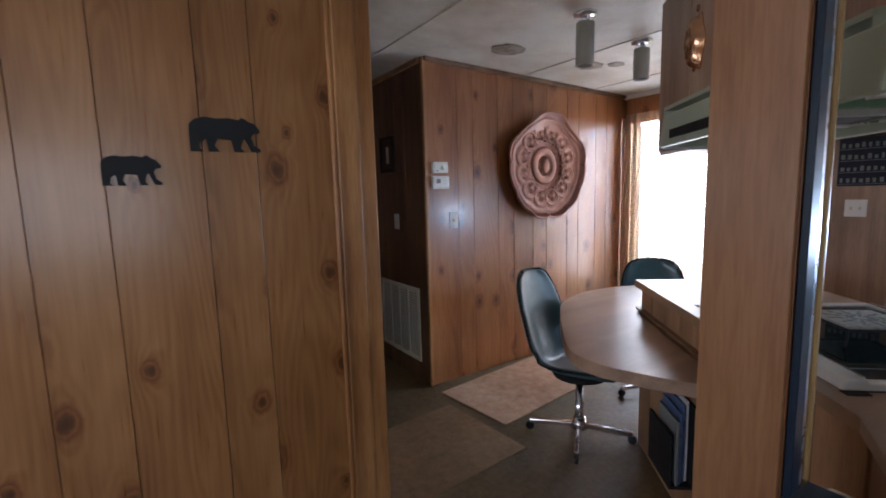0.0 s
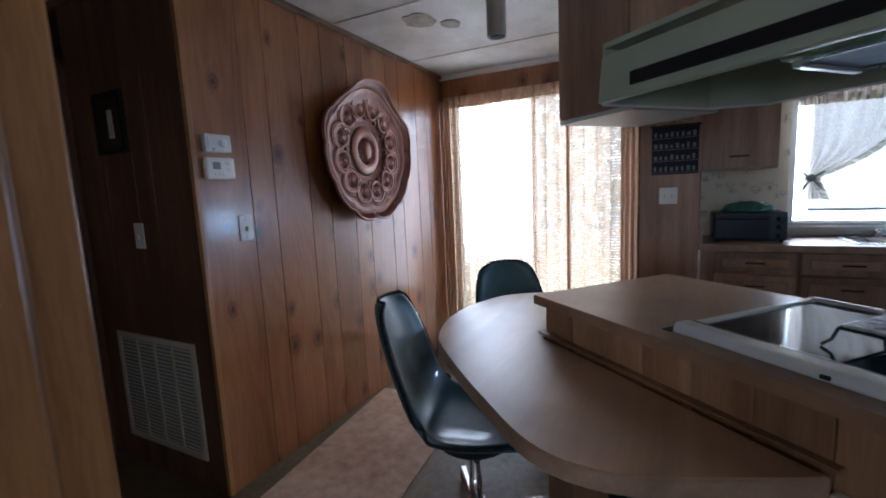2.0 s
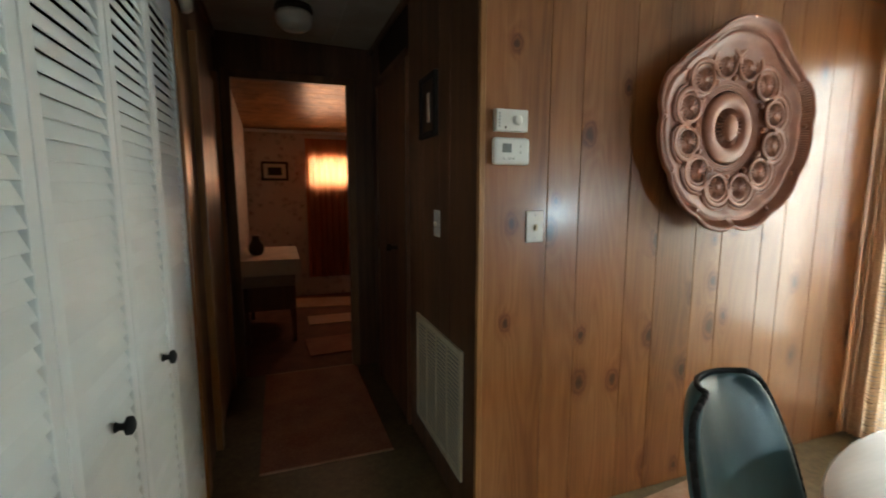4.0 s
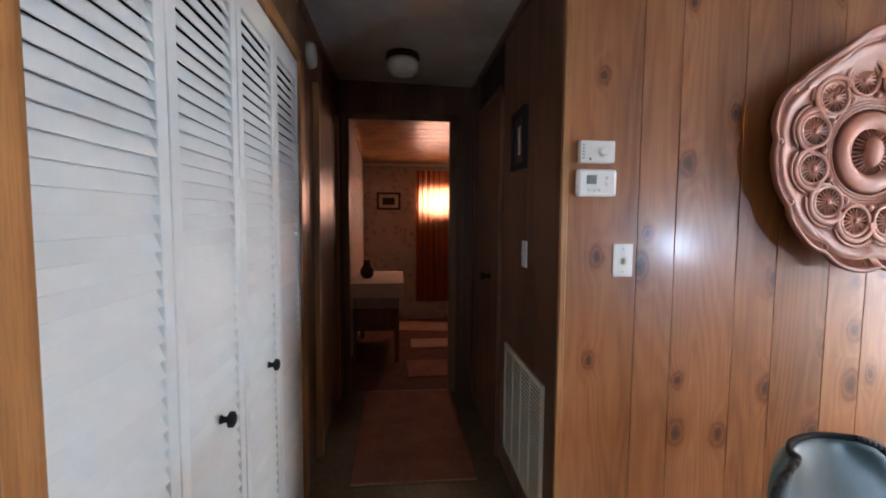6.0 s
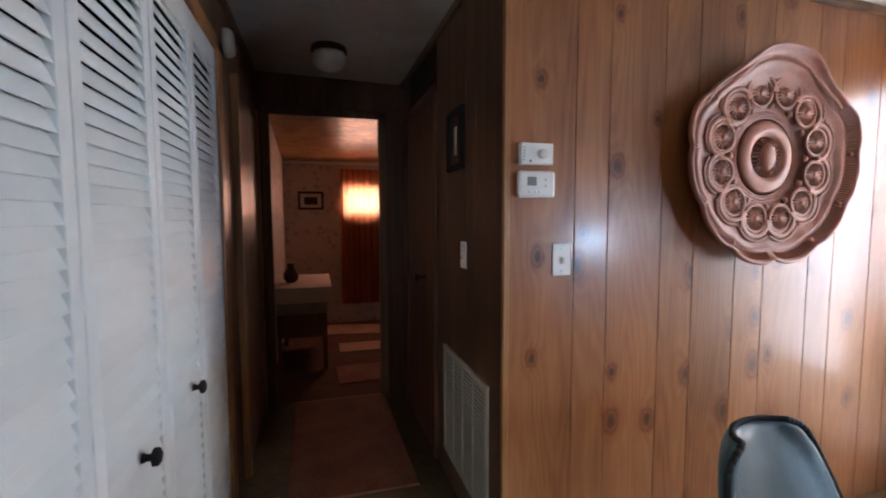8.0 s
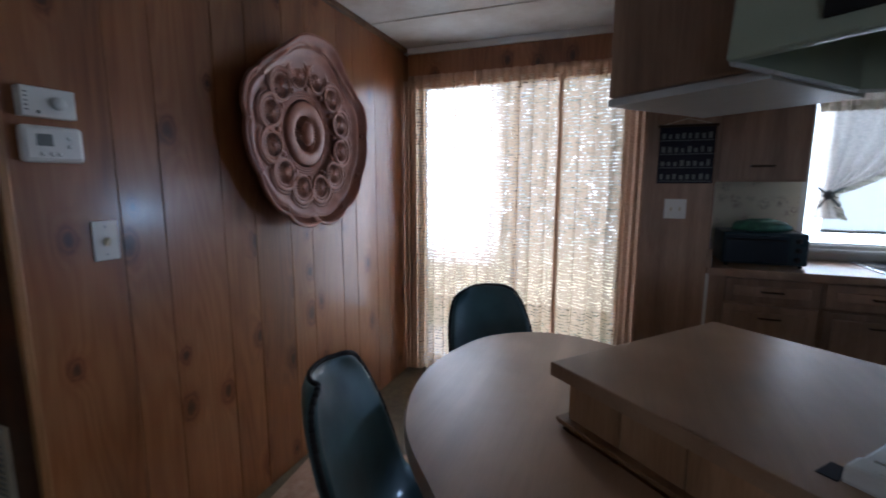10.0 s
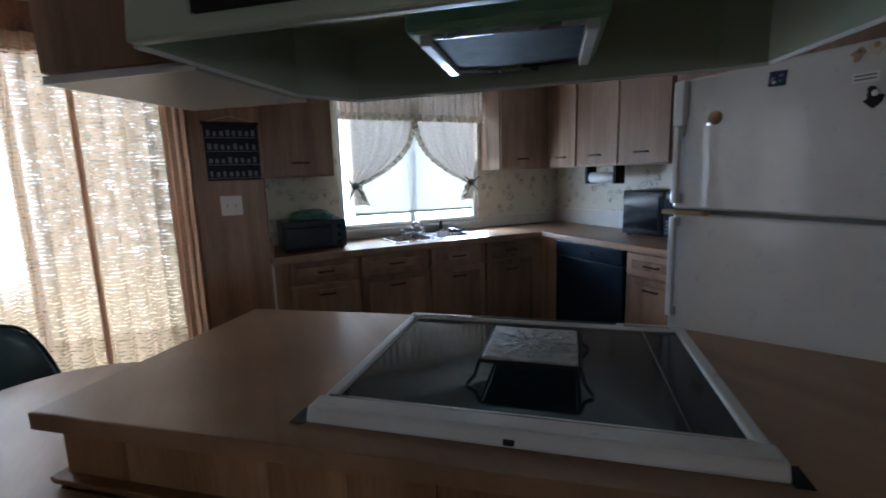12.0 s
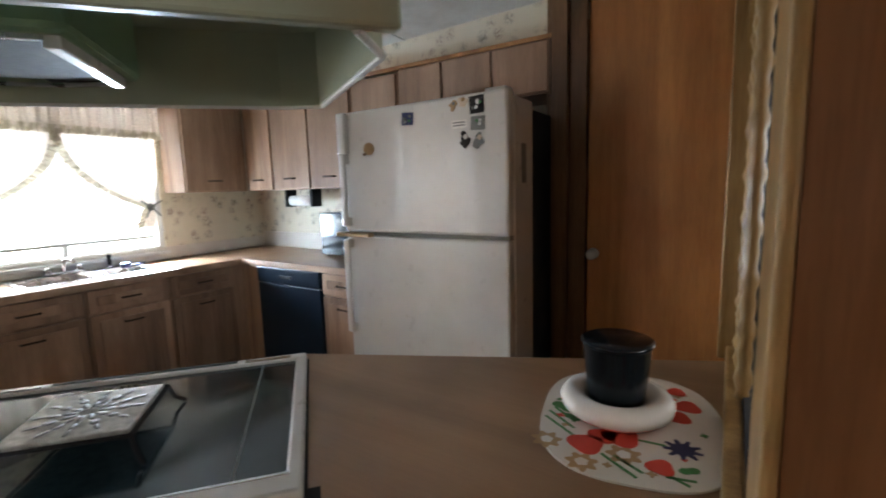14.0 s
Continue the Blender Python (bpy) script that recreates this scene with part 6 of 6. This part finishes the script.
def microwave():
    t = thing("microwave_oven", Matrix.Translation((3.51, -1.67, 0.91)) @ SOUTH, "glossy black microwave oven on the worktop beside the refrigerator", "microwave")
    W, D, H = 0.46, 0.26, 0.335
    part("case", boxes((0.0, 0.012, 0.012, W, D, H), bevel=0.006), APPLIANCE, t)
    door = part("door", boxes((0.0, -0.012, 0.016, W - 0.11, 0.012, H - 0.004), bevel=0.005), GLAZE_BLACK, t, "black glass door")
    part("window", boxes((0.03, -0.0145, 0.05, W - 0.15, -0.011, H - 0.04), bevel=0.001), GLAZE_BLACK, door)
    part("door_handle", rod([(W - 0.125, -0.012, 0.05), (W - 0.125, -0.034, 0.06), (W - 0.125, -0.034, H - 0.05), (W - 0.125, -0.012, H - 0.04)], 0.007, 8), BLACK, door)
    panel = part("control_panel", boxes((W - 0.108, -0.010, 0.016, W, 0.012, H - 0.004), bevel=0.004), APPLIANCE, t)
    part("display", boxes((W - 0.095, -0.0115, H - 0.055, W - 0.013, -0.0095, H - 0.025)), GREYPRINT, panel)
    for r in range(4):
        for c in range(3):
            x, z = W - 0.092 + c * 0.029, 0.04 + r * 0.026
            part("button", boxes((x, -0.0115, z, x + 0.022, -0.0095, z + 0.017)), GREYPRINT, panel)
    for x in (0.03, W - 0.03):
        for y in (0.03, D - 0.03):
            part("foot", turned(lathe([(0.012, 0), (0.012, 0.013)], 10), Matrix.Translation((x, y, 0))), BLACK, t)


microwave()
h = thing("paper_towel_holder", Matrix.Translation((3.96, -1.75, 1.43)) @ SOUTH, "black under-cabinet holder with a white paper roll", "paper towel holder")
for x in (0.0, 0.30):
    part("arm", boxes((x, -0.05, -0.14, x + 0.03, 0.05, 0.0), bevel=0.005), BLACK, h)
part("roll", rod([(0.03, 0, -0.09), (0.30, 0, -0.09)], 0.042, 20), PLASTIC, h, "white paper roll", smooth=True)


def calendar():
    t = thing("wall_calendar", Matrix.Translation((4.044, 0.965, 1.565)) @ EAST, "dark cloth wall hanging with four rows of pale figures", "wall hanging")
    part("cloth", boxes((-0.145, -0.008, -0.165, 0.145, 0.0, 0.165), bevel=0.002), NAVY, t)
    part("rod", rod([(-0.155, -0.008, 0.165), (0.155, -0.008, 0.165)], 0.008, 8), BRONZE, t)
    part("cord", rod([(-0.13, -0.008, 0.17), (0.0, -0.006, 0.205), (0.13, -0.008, 0.17)], 0.002, 5), CREAM, t)
    rnd = random.Random(12)
    for r in range(4):
        z = 0.11 - r * 0.078
        part("hem_line", boxes((-0.14, -0.0095, z - 0.030, 0.14, -0.008, z - 0.026)), GREYPRINT, t)
        for k in range(8):
            x = -0.12 + k * 0.034
            part("figure", boxes((x - 0.010, -0.0105, z - 0.018, x + 0.010 - 0.006 * rnd.random(), -0.008, z + 0.004 + 0.014 * rnd.random()), bevel=0.001), GREYPRINT, t)


calendar()
s = thing("light_switch", Matrix.Translation((4.044, 1.0, 1.25)) @ EAST, "white double switch plate on the light wood panel", "light switch")
part("plate", boxes((-0.058, -0.006, -0.058, 0.058, 0.0, 0.058), bevel=0.0025), PLASTIC, s)
for x in (-0.023, 0.023):
    part("toggle", boxes((x - 0.005, -0.018, -0.011, x + 0.005, -0.005, 0.011), bevel=0.001), IVORY, s)

# flush door beside the refrigerator
door = tagged(new("door_1"), "plain brown flush door, closed, with a round brass knob", "door", "", "structure")
door.matrix_world = pose(0.815, -1.665, 0)
part("leaf", boxes((0.0, -0.035, 0.01, 0.668, 0.0, 2.315), bevel=0.002), DOORWOOD, door)
part("knob", turned(lathe([(0.03, 0.0), (0.028, 0.006), (0.012, 0.012), (0.012, 0.03), (0.028, 0.042), (0.026, 0.058), (0.012, 0.066), (0.001, 0.066)], 20), Matrix.Translation((0.635, 0.0, 1.04)) @ Matrix.Rotation(-math.pi / 2, 4, "X")), LENS, door, "round pale glass knob")

# frame of the pass-through
pt = tagged(new("window_pass_through"), "waxed wooden frame with an arched head round the pass-through", "window", "", "structure")
pt.matrix_world = pose(0.81, 0, 0)
for x1, y0, y1 in ((0.012, 0.244, 0.376), (0.05, -0.70, -0.62)):
    part("jamb", boxes((0.0, y0, 0.932, x1, y1, 2.30), bevel=0.004), GOLDWOOD, pt)
part("head_board", boxes((0.0, -0.62, 1.88, 0.02, 0.225, 1.97), bevel=0.006), GOLDWOOD, pt)
part("sill_board", boxes((0.0, -0.62, 0.932, 0.03, 0.225, 0.972), bevel=0.006), GOLDWOOD, pt)
for y0, sgn in ((-0.62, 1), (0.235, -1)):
    br = bmesh.new()
    pts = [(0.0, 0.0)] + [(0.16 * (1 - math.sin(a)), -0.16 * (1 - math.cos(a))) for a in np.linspace(0, math.pi / 2, 9)]
    lo = [br.verts.new((0.002, y0 + sgn * p, 1.88 + q)) for p, q in pts]
    hi = [br.verts.new((0.022, y0 + sgn * p, 1.88 + q)) for p, q in pts]
    br.faces.new(lo)
    br.faces.new(hi[::-1])
    for i in range(len(pts)):
        br.faces.new((lo[i], lo[(i + 1) % len(pts)], hi[(i + 1) % len(pts)], hi[i]))
    part("arch_bracket", br, GOLDWOOD, pt)
for y in (-0.52, -0.40, -0.28):
    prof = [(0.014, 0.975)]
    for k in range(9):
        z = 0.99 + k * 0.10
        prof += [(0.011, z), (0.018, z + 0.025), (0.011, z + 0.05), (0.014, z + 0.075)]
    prof.append((0.014, 1.88))
    part("spindle", turned(lathe(prof, 12), Matrix.Translation((0.0, y, 0))), GOLDWOOD, pt, "turned wooden spindle")
part("inner_lining", boxes((-0.064, 0.243, 0.975, -0.034, 0.253, 1.92), (-0.064, -0.655, 0.975, 0.0, -0.645, 1.92), (-0.064, -0.645, 0.972, 0.0, 0.243, 0.982), bevel=0.001), APPLIANCE, pt, "glossy dark lining of the opening")
# Added steel strip imitates a bright highlight along the dark lining.
part("edge_strip", boxes((-0.034, 0.245, 0.975, -0.016, 0.254, 1.92), bevel=0.002), STEEL, pt, "steel strip standing in for a highlight on the dark edge")

# ---------- on the bar, beside the pass-through ----------


def placemat():
    m = pose(1.0, -0.17, 0.931, 0, 0, 12)
    t = thing("placemat", m, "white oval placemat printed with red and blue flowers", "placemat")
    pts = [(0.172 * math.copysign(abs(math.cos(a)) ** 0.72, math.cos(a)), 0.222 * math.copysign(abs(math.sin(a)) ** 0.72, math.sin(a))) for a in np.linspace(0, 2 * math.pi, 44, endpoint=False)]
    part("mat", prism(pts, 0.0, 0.004, 0.001), GLAZE_WHITE, t)
    back = m.inverted()

    def local(x, y):
        v = back @ Vector((x, y, 0.931))
        return v.x, v.y

    def blot(x, y, r, material, lobes, depth, name, layer=0):
        x, y = local(x, y)
        z = 0.004 + 0.0004 * layer
        ring = [(x + r * (1 + depth * math.cos(lobes * a + 9 * x)) * math.cos(a), y + r * (1 + depth * math.cos(lobes * a + 9 * x)) * math.sin(a)) for a in np.linspace(0, 2 * math.pi, 36, endpoint=False)]
        part(name, prism(ring, z, z + 0.0006), material, t)

    def stem(x0, y0, x1, y1, w=0.003):
        (x0, y0), (x1, y1) = local(x0, y0), local(x1, y1)
        d = Vector((x1 - x0, y1 - y0))
        n = Vector((-d.y, d.x)).normalized() * w
        part("printed_stem", prism([(x0 - n.x, y0 - n.y), (x1 - n.x, y1 - n.y), (x1 + n.x, y1 + n.y), (x0 + n.x, y0 + n.y)], 0.004, 0.0046), GREEN, t)

    for x, y, r in ((1.051, -0.033, 0.032), (1.000, -0.085, 0.033), (1.03, -0.075, 0.026), (0.926, -0.022, 0.022), (0.905, -0.270, 0.026), (0.917, -0.214, 0.024), (0.932, -0.335, 0.020)):
        blot(x, y, r, RED, 3, 0.12, "printed_tulip", 1)
    blot(0.899, -0.096, 0.026, BLUEPRINT, 9, 0.35, "printed_star_flower", 1)
    for x, y, r in ((1.118, -0.012, 0.024), (1.043, 0.026, 0.024), (0.985, -0.03, 0.026)):
        blot(x, y, r, TANPRINT, 7, 0.22, "printed_daisy")
        blot(x, y, r * 0.45, GLAZE_WHITE, 5, 0.1, "daisy_centre", 2)
    for x, y, r in ((1.130, -0.150, 0.019), (1.10, -0.115, 0.013), (0.884, -0.035, 0.012)):
        blot(x, y, r, GREEN, 2, 0.4, "printed_leaf")
    for row in ((1.150, -0.095, 1.072, -0.045), (1.150, -0.12, 1.085, -0.075), (1.145, -0.14, 1.09, -0.10), (1.020, -0.015, 0.955, 0.026), (1.000, -0.02, 0.948, 0.008), (0.985, -0.09, 0.925, -0.095), (0.915, 0.0, 0.872, -0.01), (0.91, -0.005, 0.88, 0.008)):
        stem(*row)
    rnd = random.Random(5)
    for k in range(16):
        a, q = rnd.uniform(0, 6.28), rnd.uniform(0.75, 0.9)
        x, y, _ = m @ Vector((0.165 * q * math.cos(a), 0.21 * q * math.sin(a), 0))
        blot(x, y, rnd.uniform(0.004, 0.008), (TANPRINT, GREEN, RED)[k % 3], 4, 0.3, "printed_sprig")


placemat()


def pot():
    m = pose(1.03, -0.185, 0.936)
    t = thing("ring_dish", m, "white glazed ring-shaped dish on the placemat", "dish")
    part("ring", lathe([(0.056, 0.012), (0.068, 0.0), (0.088, 0.0), (0.109, 0.015), (0.112, 0.030), (0.102, 0.043), (0.082, 0.047), (0.064, 0.038), (0.056, 0.026), (0.056, 0.012)], 36), GLAZE_WHITE, t)
    part("foot_band", lathe([(0.069, 0.0005), (0.090, 0.0005), (0.101, 0.008), (0.099, 0.010)], 32), PINK, t, "coral underside")
    c = thing("black_pot", pose(1.03, -0.185, 0.938), "glossy black ceramic pot set in the white ring dish", "pot")
    part("body", lathe([(0.046, 0.0), (0.053, 0.008), (0.058, 0.05), (0.063, 0.10), (0.067, 0.142), (0.070, 0.150), (0.066, 0.153), (0.062, 0.146), (0.056, 0.09), (0.048, 0.02), (0.001, 0.015)], 36), GLAZE_BLACK, c)
    part("rim_band", lathe([(0.0685, 0.143), (0.0715, 0.147), (0.0715, 0.152), (0.067, 0.1545)], 36), GLAZE_BLACK, c)


pot()
